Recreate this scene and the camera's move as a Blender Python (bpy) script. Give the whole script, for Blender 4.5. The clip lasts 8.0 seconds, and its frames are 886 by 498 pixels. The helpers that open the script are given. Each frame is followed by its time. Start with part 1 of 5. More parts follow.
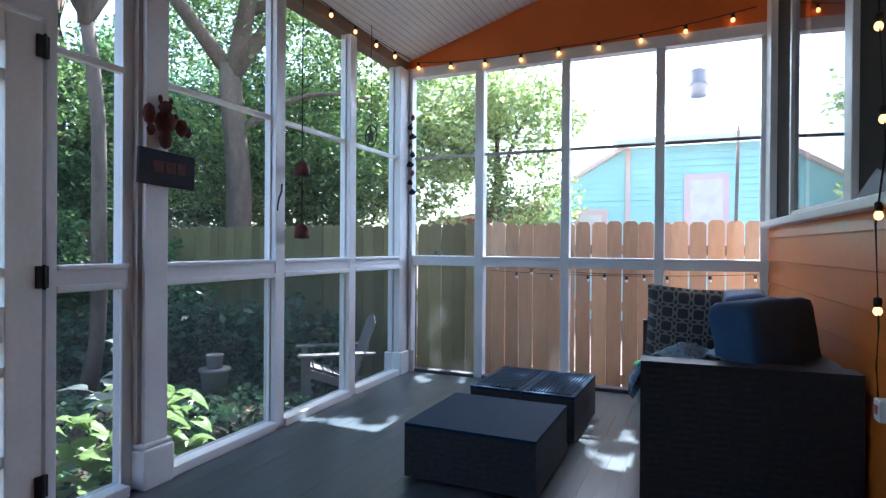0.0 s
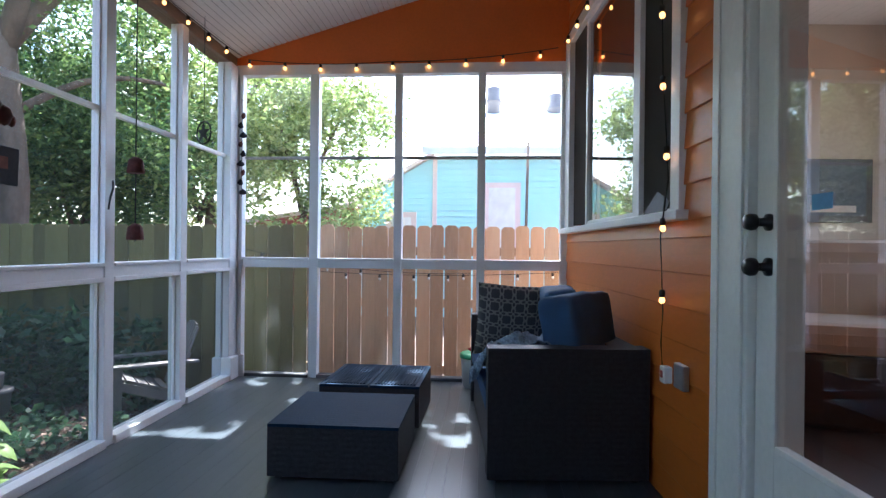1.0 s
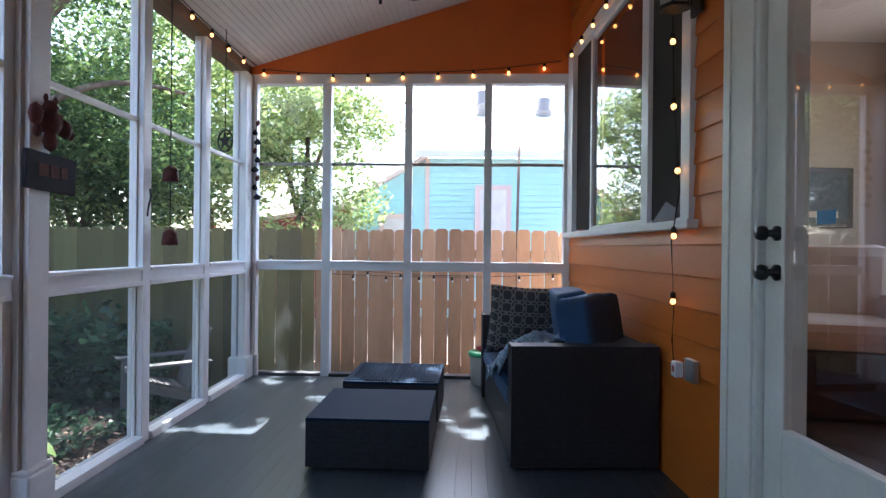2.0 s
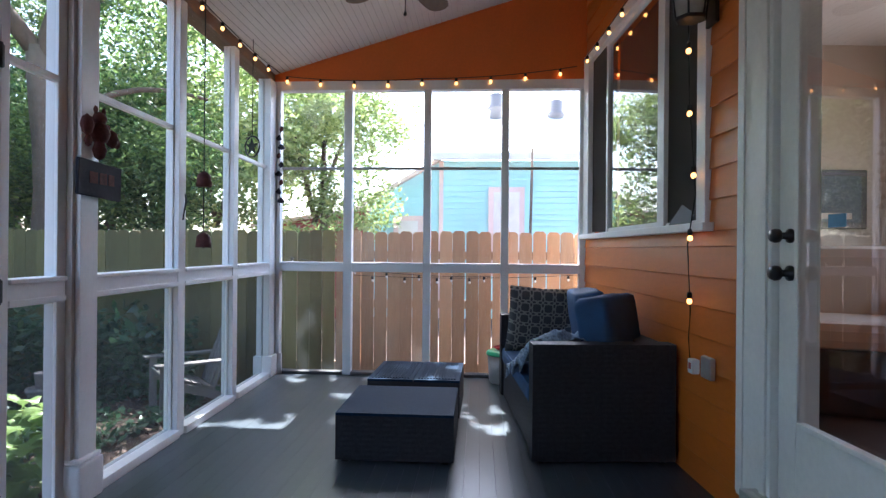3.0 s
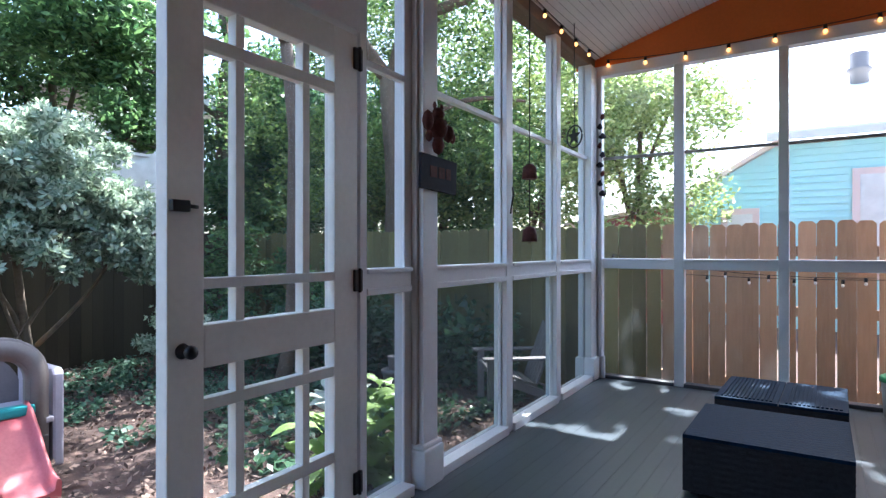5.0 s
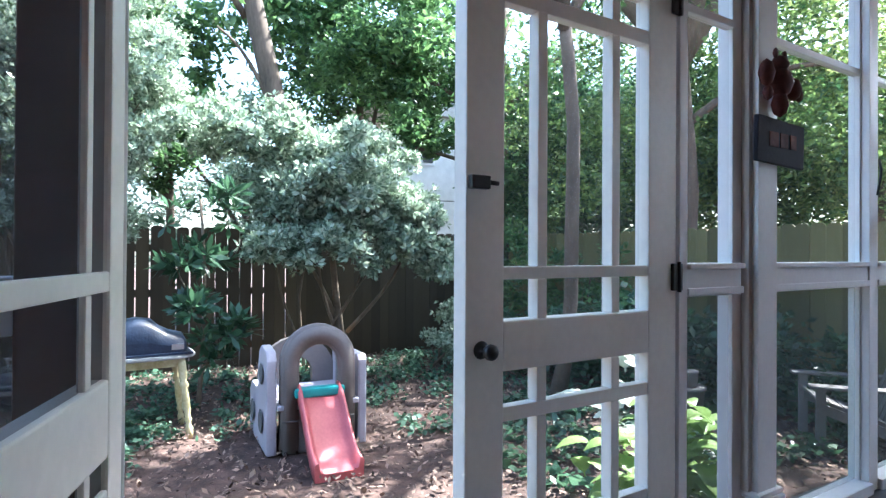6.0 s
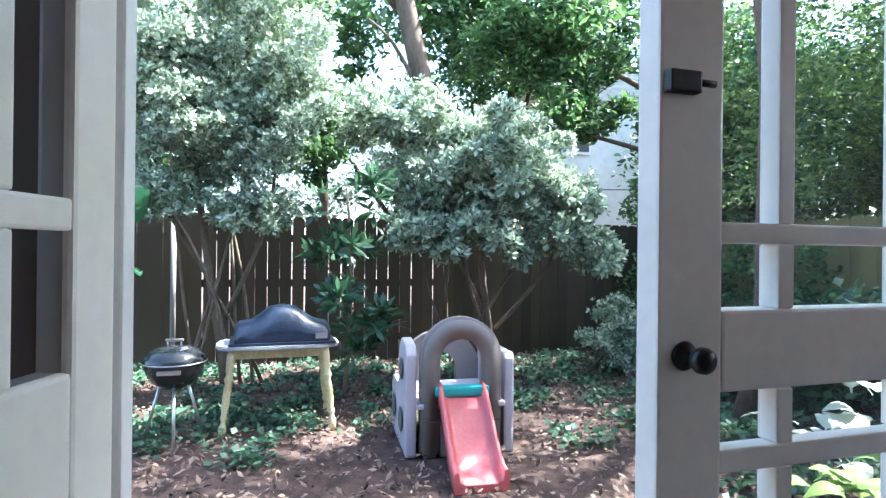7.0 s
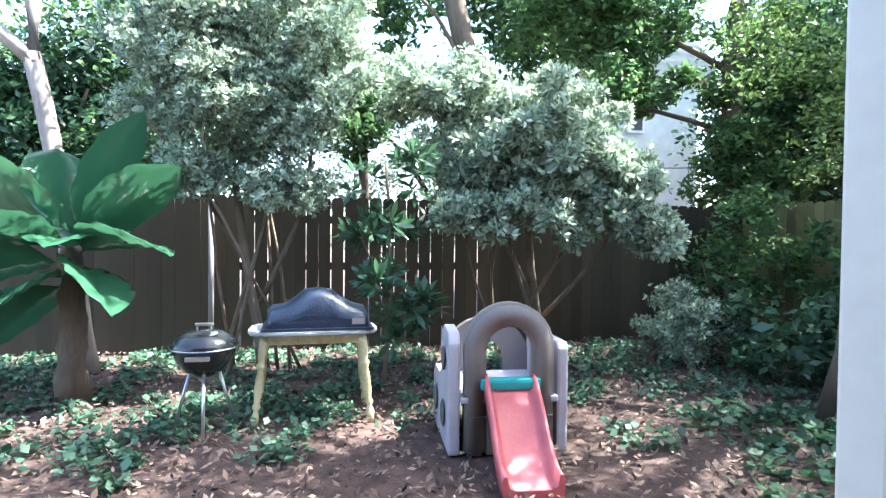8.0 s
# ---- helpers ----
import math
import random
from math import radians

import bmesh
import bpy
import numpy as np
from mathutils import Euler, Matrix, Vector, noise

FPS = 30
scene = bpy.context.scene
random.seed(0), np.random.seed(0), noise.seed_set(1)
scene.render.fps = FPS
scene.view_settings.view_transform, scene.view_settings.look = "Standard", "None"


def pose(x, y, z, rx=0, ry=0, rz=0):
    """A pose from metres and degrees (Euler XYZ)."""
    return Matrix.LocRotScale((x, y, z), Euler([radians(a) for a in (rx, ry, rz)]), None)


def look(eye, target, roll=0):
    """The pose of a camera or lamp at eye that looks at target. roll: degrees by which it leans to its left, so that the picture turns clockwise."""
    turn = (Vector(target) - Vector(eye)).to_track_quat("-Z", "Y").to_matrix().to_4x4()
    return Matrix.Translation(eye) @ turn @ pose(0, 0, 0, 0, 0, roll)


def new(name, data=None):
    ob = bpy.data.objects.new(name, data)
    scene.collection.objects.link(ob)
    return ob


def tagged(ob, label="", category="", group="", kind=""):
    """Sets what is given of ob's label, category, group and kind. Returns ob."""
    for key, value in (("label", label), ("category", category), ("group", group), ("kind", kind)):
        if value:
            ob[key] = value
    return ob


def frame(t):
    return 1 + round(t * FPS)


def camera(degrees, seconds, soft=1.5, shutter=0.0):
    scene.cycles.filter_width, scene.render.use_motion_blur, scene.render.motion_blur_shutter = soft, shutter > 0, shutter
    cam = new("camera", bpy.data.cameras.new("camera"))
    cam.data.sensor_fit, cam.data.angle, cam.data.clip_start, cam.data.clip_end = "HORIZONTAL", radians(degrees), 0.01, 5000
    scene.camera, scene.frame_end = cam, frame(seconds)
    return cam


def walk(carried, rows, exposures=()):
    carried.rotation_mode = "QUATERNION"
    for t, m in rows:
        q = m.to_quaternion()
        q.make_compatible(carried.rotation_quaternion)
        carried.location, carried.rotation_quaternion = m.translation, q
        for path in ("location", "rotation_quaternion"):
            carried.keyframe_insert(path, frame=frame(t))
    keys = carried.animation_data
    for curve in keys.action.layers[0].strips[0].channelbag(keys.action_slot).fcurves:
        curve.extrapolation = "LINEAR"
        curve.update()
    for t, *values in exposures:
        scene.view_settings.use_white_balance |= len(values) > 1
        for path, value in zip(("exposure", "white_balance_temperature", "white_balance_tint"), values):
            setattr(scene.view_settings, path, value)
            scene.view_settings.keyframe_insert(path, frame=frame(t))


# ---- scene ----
cam = camera(75.0, 8.0, soft=1.35)
PATH = [
    (0, (0.202, 0.089, 1.163), (-0.613, 1.915, 1.155), 0.4),
    (0.5, (0.105, -0.034, 1.161), (-0.348, 1.914, 1.157), 0.5),
    (1, (-0.046, -0.202, 1.18), (-0.195, 1.793, 1.177), 0.6),
    (1.5, (-0.188, -0.325, 1.2), (-0.27, 1.673, 1.196), 0.6),
    (3, (-0.341, -0.578, 1.21), (-0.464, 1.419, 1.212), 0.5),
    (3.5, (-0.377, -0.564, 1.202), (-0.551, 1.429, 1.203), 0.4),
    (4, (-0.442, -0.495, 1.192), (-0.771, 1.478, 1.193), 0.3),
    (4.5, (-0.517, -0.373, 1.177), (-1.168, 1.517, 1.18), 0.1),
    (5, (-0.584, -0.27, 1.157), (-1.683, 1.401, 1.16), -0.0),
    (5.2, (-0.621, -0.242, 1.152), (-1.884, 1.309, 1.157), -0.1),
    (6.3, (-1.085, -0.055, 1.081), (-2.895, 0.796, 1.094), 0.5),
    (6.5, (-1.167, -0.016, 1.065), (-3.02, 0.737, 1.076), 0.5),
    (7, (-1.399, 0.12, 1.019), (-3.323, 0.664, 1.023), 0.6),
    (7.5, (-1.577, 0.176, 0.972), (-3.532, 0.601, 0.967), 0.8),
    (8, (-1.765, 0.205, 0.971), (-3.724, 0.603, 0.925), 0.6),
]
walk(cam, [(t, look(eye, target, roll)) for t, eye, target, roll in PATH], exposures=[(0.0, 2.96, 5500, 7), (1.5, 2.91, 5800, 10), (3.5, 2.97, 5850, 11), (5.0, 2.70, 5700, 9), (6.5, 3.06, 5700, 5), (8.0, 3.08, 5950, 6)])

# ---------------- light ----------------
SUN_ELEV, SUN_AZ = 57.0, 90.0   # azimuth of the sun, degrees from +x towards +y
to_sun = Vector((math.cos(radians(SUN_ELEV)) * math.cos(radians(SUN_AZ)), math.cos(radians(SUN_ELEV)) * math.sin(radians(SUN_AZ)), math.sin(radians(SUN_ELEV))))
world = bpy.data.worlds.new("sky")
scene.world = world
world.use_nodes = True
wn = world.node_tree
sky = wn.nodes.new("ShaderNodeTexSky")
sky.sky_type = 'NISHITA'
sky.sun_disc = False
sky.sun_elevation = radians(SUN_ELEV)
sky.sun_rotation = radians(90 - SUN_AZ)
sky.dust_density = 2.5
wn.links.new(sky.outputs[0], wn.nodes["Background"].inputs[0])
wn.nodes["Background"].inputs[1].default_value = 0.14
sun_data = bpy.data.lights.new("sun", 'SUN')
sun_data.energy, sun_data.angle, sun_data.color = 5.0, radians(0.6), (1.0, 0.96, 0.9)
sun_ob = new("sun", sun_data)
sun_ob.matrix_world = look((0, 0, 20), Vector((0, 0, 20)) - to_sun)


# ---------------- materials ----------------
def mat(name, col, rough=0.6, var=0.12, scale=6.0, fine=60.0, bump=0.15, metal=0.0, stretch=(1, 1, 1), island=0.0, obj=0.0, spec=0.5, col2=None, patch=0.0):
    m = bpy.data.materials.new(name)
    m.use_nodes = True
    nt = m.node_tree
    N, L = nt.nodes, nt.links
    bs = N["Principled BSDF"]
    bs.inputs["Roughness"].default_value = rough
    bs.inputs["Metallic"].default_value = metal
    bs.inputs["Specular IOR Level"].default_value = spec
    tc = N.new("ShaderNodeTexCoord")
    mp = N.new("ShaderNodeMapping")
    mp.inputs["Scale"].default_value = stretch
    L.new(tc.outputs["Object"], mp.inputs[0])
    n1, n2 = N.new("ShaderNodeTexNoise"), N.new("ShaderNodeTexNoise")
    n1.inputs["Scale"].default_value, n1.inputs["Detail"].default_value = scale, 5
    n2.inputs["Scale"].default_value, n2.inputs["Detail"].default_value = fine, 3
    L.new(mp.outputs[0], n1.inputs[0])
    L.new(mp.outputs[0], n2.inputs[0])
    add = N.new("ShaderNodeMath")
    add.operation = 'MULTIPLY_ADD'
    L.new(n1.outputs[0], add.inputs[0])
    add.inputs[1].default_value = 0.65
    sc = N.new("ShaderNodeMath")
    sc.operation = 'MULTIPLY'
    sc.inputs[1].default_value = 0.35
    L.new(n2.outputs[0], sc.inputs[0])
    L.new(sc.outputs[0], add.inputs[2])
    val = add.outputs[0]
    for on, kind in ((island, "isl"), (obj, "obj")):
        if on:
            if kind == "isl":
                src = N.new("ShaderNodeNewGeometry").outputs["Random Per Island"]
            else:
                src = N.new("ShaderNodeObjectInfo").outputs["Random"]
            mx = N.new("ShaderNodeMix")
            mx.inputs[0].default_value = on
            L.new(val, mx.inputs[2])
            L.new(src, mx.inputs[3])
            val = mx.outputs[0]
    ramp = N.new("ShaderNodeValToRGB")
    a = [max(0, c * (1 - var * 1.6)) for c in col]
    b = list(col2) if col2 else [min(1, c * (1 + var * 1.6)) for c in col]
    ramp.color_ramp.elements[0].color, ramp.color_ramp.elements[0].position = (*a, 1), 0.25 if not (island or obj) else 0.1
    ramp.color_ramp.elements[1].color, ramp.color_ramp.elements[1].position = (*b, 1), 0.75 if not (island or obj) else 0.9
    L.new(val, ramp.inputs[0])
    L.new(ramp.outputs[0], bs.inputs["Base Color"])
    if bump:
        bp = N.new("ShaderNodeBump")
        bp.inputs["Strength"].default_value = bump
        bp.inputs["Distance"].default_value = 0.01
        L.new(add.outputs[0], bp.inputs["Height"])
        L.new(bp.outputs[0], bs.inputs["Normal"])
    rr = N.new("ShaderNodeMath")
    rr.operation = 'MULTIPLY_ADD'
    L.new(n1.outputs[0], rr.inputs[0])
    rr.inputs[1].default_value = 0.2
    rr.inputs[2].default_value = max(0.02, rough - 0.1)
    L.new(rr.outputs[0], bs.inputs["Roughness"])
    return m


def leaf_mat(name, dark, light, trans=0.4, rough=0.5):
    m = mat(name, dark, rough, 0.1, 3, 20, 0, island=0.75, col2=light)
    nt = m.node_tree
    N, L = nt.nodes, nt.links
    bs, out = N["Principled BSDF"], N["Material Output"]
    tr = N.new("ShaderNodeBsdfTranslucent")
    src = bs.inputs["Base Color"].links[0].from_socket
    L.new(src, tr.inputs[0])
    mx = N.new("ShaderNodeMixShader")
    mx.inputs[0].default_value = trans
    L.new(bs.outputs[0], mx.inputs[1])
    L.new(tr.outputs[0], mx.inputs[2])
    L.new(mx.outputs[0], out.inputs[0])
    return m


def glow(name, col, strength):
    m = bpy.data.materials.new(name)
    m.use_nodes = True
    bs = m.node_tree.nodes["Principled BSDF"]
    bs.inputs["Base Color"].default_value = (*col, 1)
    bs.inputs["Emission Color"].default_value = (*col, 1)
    bs.inputs["Emission Strength"].default_value = strength
    return m


def screen_mat(name, cover, col):
    m = bpy.data.materials.new(name)
    m.use_nodes = True
    nt = m.node_tree
    N, L = nt.nodes, nt.links
    N.remove(N["Principled BSDF"])
    df, tr, mx = N.new("ShaderNodeBsdfDiffuse"), N.new("ShaderNodeBsdfTransparent"), N.new("ShaderNodeMixShader")
    df.inputs[0].default_value = (*col, 1)
    tc, nz, ma = N.new("ShaderNodeTexCoord"), N.new("ShaderNodeTexNoise"), N.new("ShaderNodeMath")
    nz.inputs["Scale"].default_value = 3.0
    L.new(tc.outputs["Object"], nz.inputs[0])
    ma.operation = 'MULTIPLY_ADD'
    L.new(nz.outputs[0], ma.inputs[0])
    ma.inputs[1].default_value = 0.12
    ma.inputs[2].default_value = cover - 0.06
    L.new(ma.outputs[0], mx.inputs[0])
    L.new(tr.outputs[0], mx.inputs[1])
    tl, half = N.new("ShaderNodeBsdfTranslucent"), N.new("ShaderNodeMixShader")
    tl.inputs[0].default_value = df.inputs[0].default_value
    half.inputs[0].default_value = 0.5
    L.new(df.outputs[0], half.inputs[1])
    L.new(tl.outputs[0], half.inputs[2])
    L.new(half.outputs[0], mx.inputs[2])
    L.new(mx.outputs[0], N["Material Output"].inputs[0])
    return m


def glass_mat(name, tint=(1, 1, 1), rough=0.0):
    m = bpy.data.materials.new(name)
    m.use_nodes = True
    bs = m.node_tree.nodes["Principled BSDF"]
    bs.inputs["Base Color"].default_value = (*tint, 1)
    bs.inputs["Roughness"].default_value = rough
    bs.inputs["Transmission Weight"].default_value = 1.0
    bs.inputs["IOR"].default_value = 1.5
    return m


M_WHITE = mat("white_paint", (0.81, 0.815, 0.815), 0.42, 0.05, 3, 45, 0.12)
M_WHITE_OLD = mat("weathered_white_paint", (0.70, 0.71, 0.71), 0.5, 0.1, 5, 50, 0.25)
M_DOOR = mat("door_paint", (0.86, 0.85, 0.79), 0.4, 0.06, 3, 40, 0.12)
M_ORANGE = mat("orange_paint", (0.63, 0.165, 0.022), 0.34, 0.08, 4, 55, 0.18, stretch=(1, 0.3, 1))
M_ORANGE_FLAT = mat("orange_board", (0.78, 0.175, 0.022), 0.5, 0.08, 2, 40, 0.15)
M_CEIL = mat("ceiling_paint", (0.84, 0.83, 0.80), 0.5, 0.06, 2, 30, 0.1)
M_FLOOR = mat("porch_floor_paint", (0.063, 0.079, 0.093), 0.30, 0.18, 3, 70, 0.012, stretch=(1, 0.35, 1), obj=0.12)
M_JOINT = mat("dark_joint", (0.10, 0.10, 0.10), 0.8)
M_BEAM = mat("brown_beam", (0.20, 0.135, 0.09), 0.7, 0.2, 4, 40, 0.3, stretch=(1, 0.2, 1))
M_TAN = mat("bare_wood", (0.55, 0.51, 0.47), 0.7, 0.12, 5, 40, 0.3, stretch=(1, 1, 0.2))
M_BLACK = mat("black_metal", (0.015, 0.015, 0.017), 0.38, 0.2, 20, 80, 0.1, metal=0.2)
M_SCREEN = screen_mat("insect_screen", 0.13, (0.16, 0.17, 0.18))
# lower yard-side panels: their shade and haze are put into a denser, darker mesh
M_SCREEN_LOW = screen_mat("insect_screen_shaded", 0.54, (0.080, 0.088, 0.092))
M_SCREEN_DOOR = screen_mat("door_screen", 0.55, (0.05, 0.05, 0.055))
M_WICKER = mat("black_wicker", (0.030, 0.030, 0.036), 0.6, 0.3, 40, 150, 0.3, spec=0.25)
M_WICKER_TOP = mat("dark_top", (0.008, 0.027, 0.060), 0.6, 0.3, 60, 160, 0.4, spec=0.06)
M_NAVY = mat("navy_canvas", (0.030, 0.082, 0.185), 0.8, 0.2, 8, 220, 0.35)
M_THROW = mat("blue_grey_throw", (0.10, 0.19, 0.32), 0.9, 0.5, 60, 130, 0.7, stretch=(1, 0.25, 1), col2=(0.40, 0.52, 0.66))
M_FENCE = mat("fence_wood", (0.50, 0.325, 0.195), 0.8, 0.45, 3, 40, 0.35, stretch=(1, 1, 0.12), obj=0.32)
# olive moss tone, darkened further to carry the shade on the left stretch
M_FENCE_MOSS_SHADE = mat("mossy_shaded_fence_wood", (0.150, 0.128, 0.052), 0.85, 0.35, 3, 40, 0.35, stretch=(1, 1, 0.12), obj=0.4)
# back fence: near-black because the shade it stands in is put into the colour
M_FENCE_SHADED = mat("shaded_old_fence_wood", (0.040, 0.029, 0.015), 0.85, 0.35, 3, 40, 0.35, stretch=(1, 1, 0.12), obj=0.45)
M_BARK = mat("bark", (0.12, 0.088, 0.066), 0.9, 0.35, 6, 35, 0.9, stretch=(1, 1, 0.3))
M_BARK_LIGHT = mat("pale_bark", (0.25, 0.215, 0.19), 0.85, 0.3, 5, 30, 0.6, stretch=(1, 1, 0.4))
M_TWIG = mat("twig", (0.16, 0.12, 0.085), 0.9, 0.3, 8, 40, 0.4)
M_SILVER = leaf_mat("silver_green_leaf", (0.09, 0.16, 0.095), (0.58, 0.66, 0.50), 0.4, 0.32)
M_GREEN = leaf_mat("green_leaf", (0.028, 0.085, 0.036), (0.17, 0.29, 0.10), 0.5)
M_MID = leaf_mat("yellow_green_leaf", (0.026, 0.080, 0.028), (0.23, 0.33, 0.10), 0.45)
M_DKGREEN = leaf_mat("dark_green_leaf", (0.018, 0.055, 0.03), (0.085, 0.17, 0.085), 0.35, 0.3)
M_LTGREEN = leaf_mat("light_green_leaf", (0.16, 0.25, 0.07), (0.46, 0.54, 0.22), 0.5)
M_BANANA = leaf_mat("broad_leaf", (0.032, 0.115, 0.068), (0.075, 0.20, 0.085), 0.3, 0.2)
M_HOSTA = leaf_mat("hosta_leaf", (0.14, 0.25, 0.06), (0.34, 0.44, 0.17), 0.4, 0.4)
M_IVY = leaf_mat("ground_cover_leaf", (0.022, 0.072, 0.045), (0.115, 0.215, 0.125), 0.3)
M_GROUND = mat("mulch_ground", (0.032, 0.017, 0.013), 0.95, 0.5, 9.0, 60, 1.0, col2=(0.135, 0.080, 0.062))
M_LITTER = mat("leaf_litter", (0.045, 0.024, 0.018), 0.9, 0.3, 3, 20, 0.2, island=0.85, col2=(0.30, 0.205, 0.155))
M_PLAY = mat("brown_plastic", (0.17, 0.145, 0.135), 0.5, 0.12, 5, 60, 0.2)
M_PLAY_LT = mat("lilac_grey_plastic", (0.42, 0.39, 0.43), 0.5, 0.1, 5, 60, 0.2)
M_RED = mat("red_plastic", (0.52, 0.09, 0.10), 0.42, 0.12, 4, 50, 0.15, col2=(0.62, 0.16, 0.16))
M_TEAL = mat("teal_plastic", (0.03, 0.30, 0.29), 0.45, 0.12, 5, 60, 0.15)
M_YELLOW = mat("yellow_paint", (0.60, 0.47, 0.17), 0.55, 0.25, 12, 50, 0.35, col2=(0.74, 0.66, 0.42))
M_GREYTOP = mat("weathered_grey_wood", (0.36, 0.35, 0.33), 0.8, 0.35, 9, 60, 0.5, stretch=(1, 0.2, 1), col2=(0.60, 0.59, 0.55))
M_COVER = mat("grill_cover_vinyl", (0.018, 0.028, 0.050), 0.35, 0.3, 10, 60, 0.6)
M_ENAMEL = mat("black_enamel", (0.02, 0.022, 0.025), 0.16, 0.1, 4, 30, 0.03)
M_STEEL = mat("brushed_steel", (0.55, 0.55, 0.55), 0.35, 0.1, 10, 80, 0.1, metal=0.9)
M_BLUE = mat("sky_blue_siding", (0.43, 0.77, 0.83), 0.6, 0.06, 1, 20, 0.1)
M_REDROOF = mat("rust_red_paint", (0.33, 0.08, 0.075), 0.7, 0.12, 2, 20, 0.2)
M_ROOF = mat("pale_metal_roof", (0.82, 0.82, 0.80), 0.5, 0.04, 1, 20, 0.1)
M_PINK = mat("pale_pink_trim", (0.74, 0.60, 0.58), 0.6, 0.06, 2, 20, 0.1)
M_BULB = glow("warm_bulb", (1.0, 0.40, 0.10), 0.75)
M_CLEARBULB = mat("clear_bulb", (0.75, 0.74, 0.70), 0.1, 0.05, 5, 20, 0)
M_CABLE = mat("black_cable", (0.012, 0.012, 0.012), 0.6, 0.1)
M_GLASS = glass_mat("window_glass")
M_WSCREEN = screen_mat("window_screen", 0.86, (0.17, 0.16, 0.15))
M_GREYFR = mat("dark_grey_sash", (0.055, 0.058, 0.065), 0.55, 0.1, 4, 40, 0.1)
M_TERRA = mat("rusty_clay", (0.105, 0.036, 0.031), 0.7, 0.4, 18, 60, 0.4, spec=0.2)
M_SLATE = mat("dark_painted_board", (0.022, 0.021, 0.029), 0.75, 0.3, 8, 60, 0.25, spec=0.2)
M_CHAIR = mat("greyed_white_wood", (0.21, 0.19, 0.185), 0.6, 0.15, 5, 50, 0.3)
M_CLEARBIN = mat("milky_plastic", (0.42, 0.40, 0.36), 0.35, 0.1, 4, 30, 0.05)
M_GREEN_LID = mat("green_plastic", (0.05, 0.42, 0.17), 0.4, 0.08, 4, 40, 0.05)
M_ROOMWALL = mat("beige_room_paint", (0.52, 0.43, 0.33), 0.7, 0.05, 2, 20, 0.05)
M_DARKWOOD = mat("dark_room_wood", (0.05, 0.03, 0.022), 0.5, 0.2, 5, 40, 0.2)
M_CREAM = mat("cream_cloth", (0.55, 0.47, 0.38), 0.9, 0.1, 6, 90, 0.3)


# ---------------- mesh helpers ----------------
def mesh_of(name, bm, material):
    me = bpy.data.meshes.new(name)
    bm.to_mesh(me)
    bm.free()
    for m in (material if isinstance(material, (list, tuple)) else [material]):
        me.materials.append(m)
    return me


def part(name, bm, material, parent=None, label=""):
    ob = new(name, mesh_of(name, bm, material))
    if parent is not None:
        ob.parent = parent
    if label:
        ob["label"] = label
    return ob


def empty(name, m=None, **tags):
    ob = new(name)
    ob.empty_display_size = 0.1
    if m is not None:
        ob.matrix_world = m
    return tagged(ob, **tags)


def box(bm, x0, x1, y0, y1, z0, z1, bev=0.0, m=None):
    b = bmesh.new() if bev else bm
    res = bmesh.ops.create_cube(b, size=1.0)
    mm = Matrix.Translation(((x0 + x1) / 2, (y0 + y1) / 2, (z0 + z1) / 2)) @ Matrix.Diagonal((abs(x1 - x0), abs(y1 - y0), abs(z1 - z0), 1))
    if m is not None:
        mm = m @ mm
    bmesh.ops.transform(b, matrix=mm, verts=res["verts"])
    if bev:
        bmesh.ops.bevel(b, geom=b.edges[:], offset=bev, segments=2, affect='EDGES', profile=0.6)
        merge(bm, b)
    return bm


def merge(bm, b):
    me = bpy.data.meshes.new("tmp")
    b.to_mesh(me)
    b.free()
    bm.from_mesh(me)
    bpy.data.meshes.remove(me)
    return bm


def one_box(x0, x1, y0, y1, z0, z1, bev=0.0, m=None):
    return box(bmesh.new(), x0, x1, y0, y1, z0, z1, bev, m)


def lathe(profile, n=24, m=None, bm=None):
    """profile: radius, height pairs; turned about z."""
    bm = bm or bmesh.new()
    rings = []
    for r, z in profile:
        ring = []
        for i in range(n):
            a = 2 * math.pi * i / n
            v = Vector((r * math.cos(a), r * math.sin(a), z))
            ring.append(bm.verts.new(m @ v if m else v))
        rings.append(ring)
    for a, b in zip(rings, rings[1:]):
        for i in range(n):
            f = bm.faces.new((a[i], a[(i + 1) % n], b[(i + 1) % n], b[i]))
            f.smooth = True
    if profile[0][0] > 1e-4:
        bm.faces.new(rings[0][::-1])
    if profile[-1][0] > 1e-4:
        bm.faces.new(rings[-1])
    return bm


def tube(points, radii, n=8, bm=None):
    """A tapered tube along points."""
    bm = bm or bmesh.new()
    pts = [Vector(p) for p in points]
    rings = []
    for i, p in enumerate(pts):
        d = (pts[min(i + 1, len(pts) - 1)] - pts[max(i - 1, 0)]).normalized()
        q = d.to_track_quat('Z', 'Y')
        r = radii[i] if isinstance(radii, (list, tuple)) else radii
        rings.append([bm.verts.new(p + q @ Vector((r * math.cos(2 * math.pi * k / n), r * math.sin(2 * math.pi * k / n), 0))) for k in range(n)])
    for a, b in zip(rings, rings[1:]):
        for i in range(n):
            f = bm.faces.new((a[i], a[(i + 1) % n], b[(i + 1) % n], b[i]))
            f.smooth = True
    bm.faces.new(rings[0][::-1])
    bm.faces.new(rings[-1])
    return bm


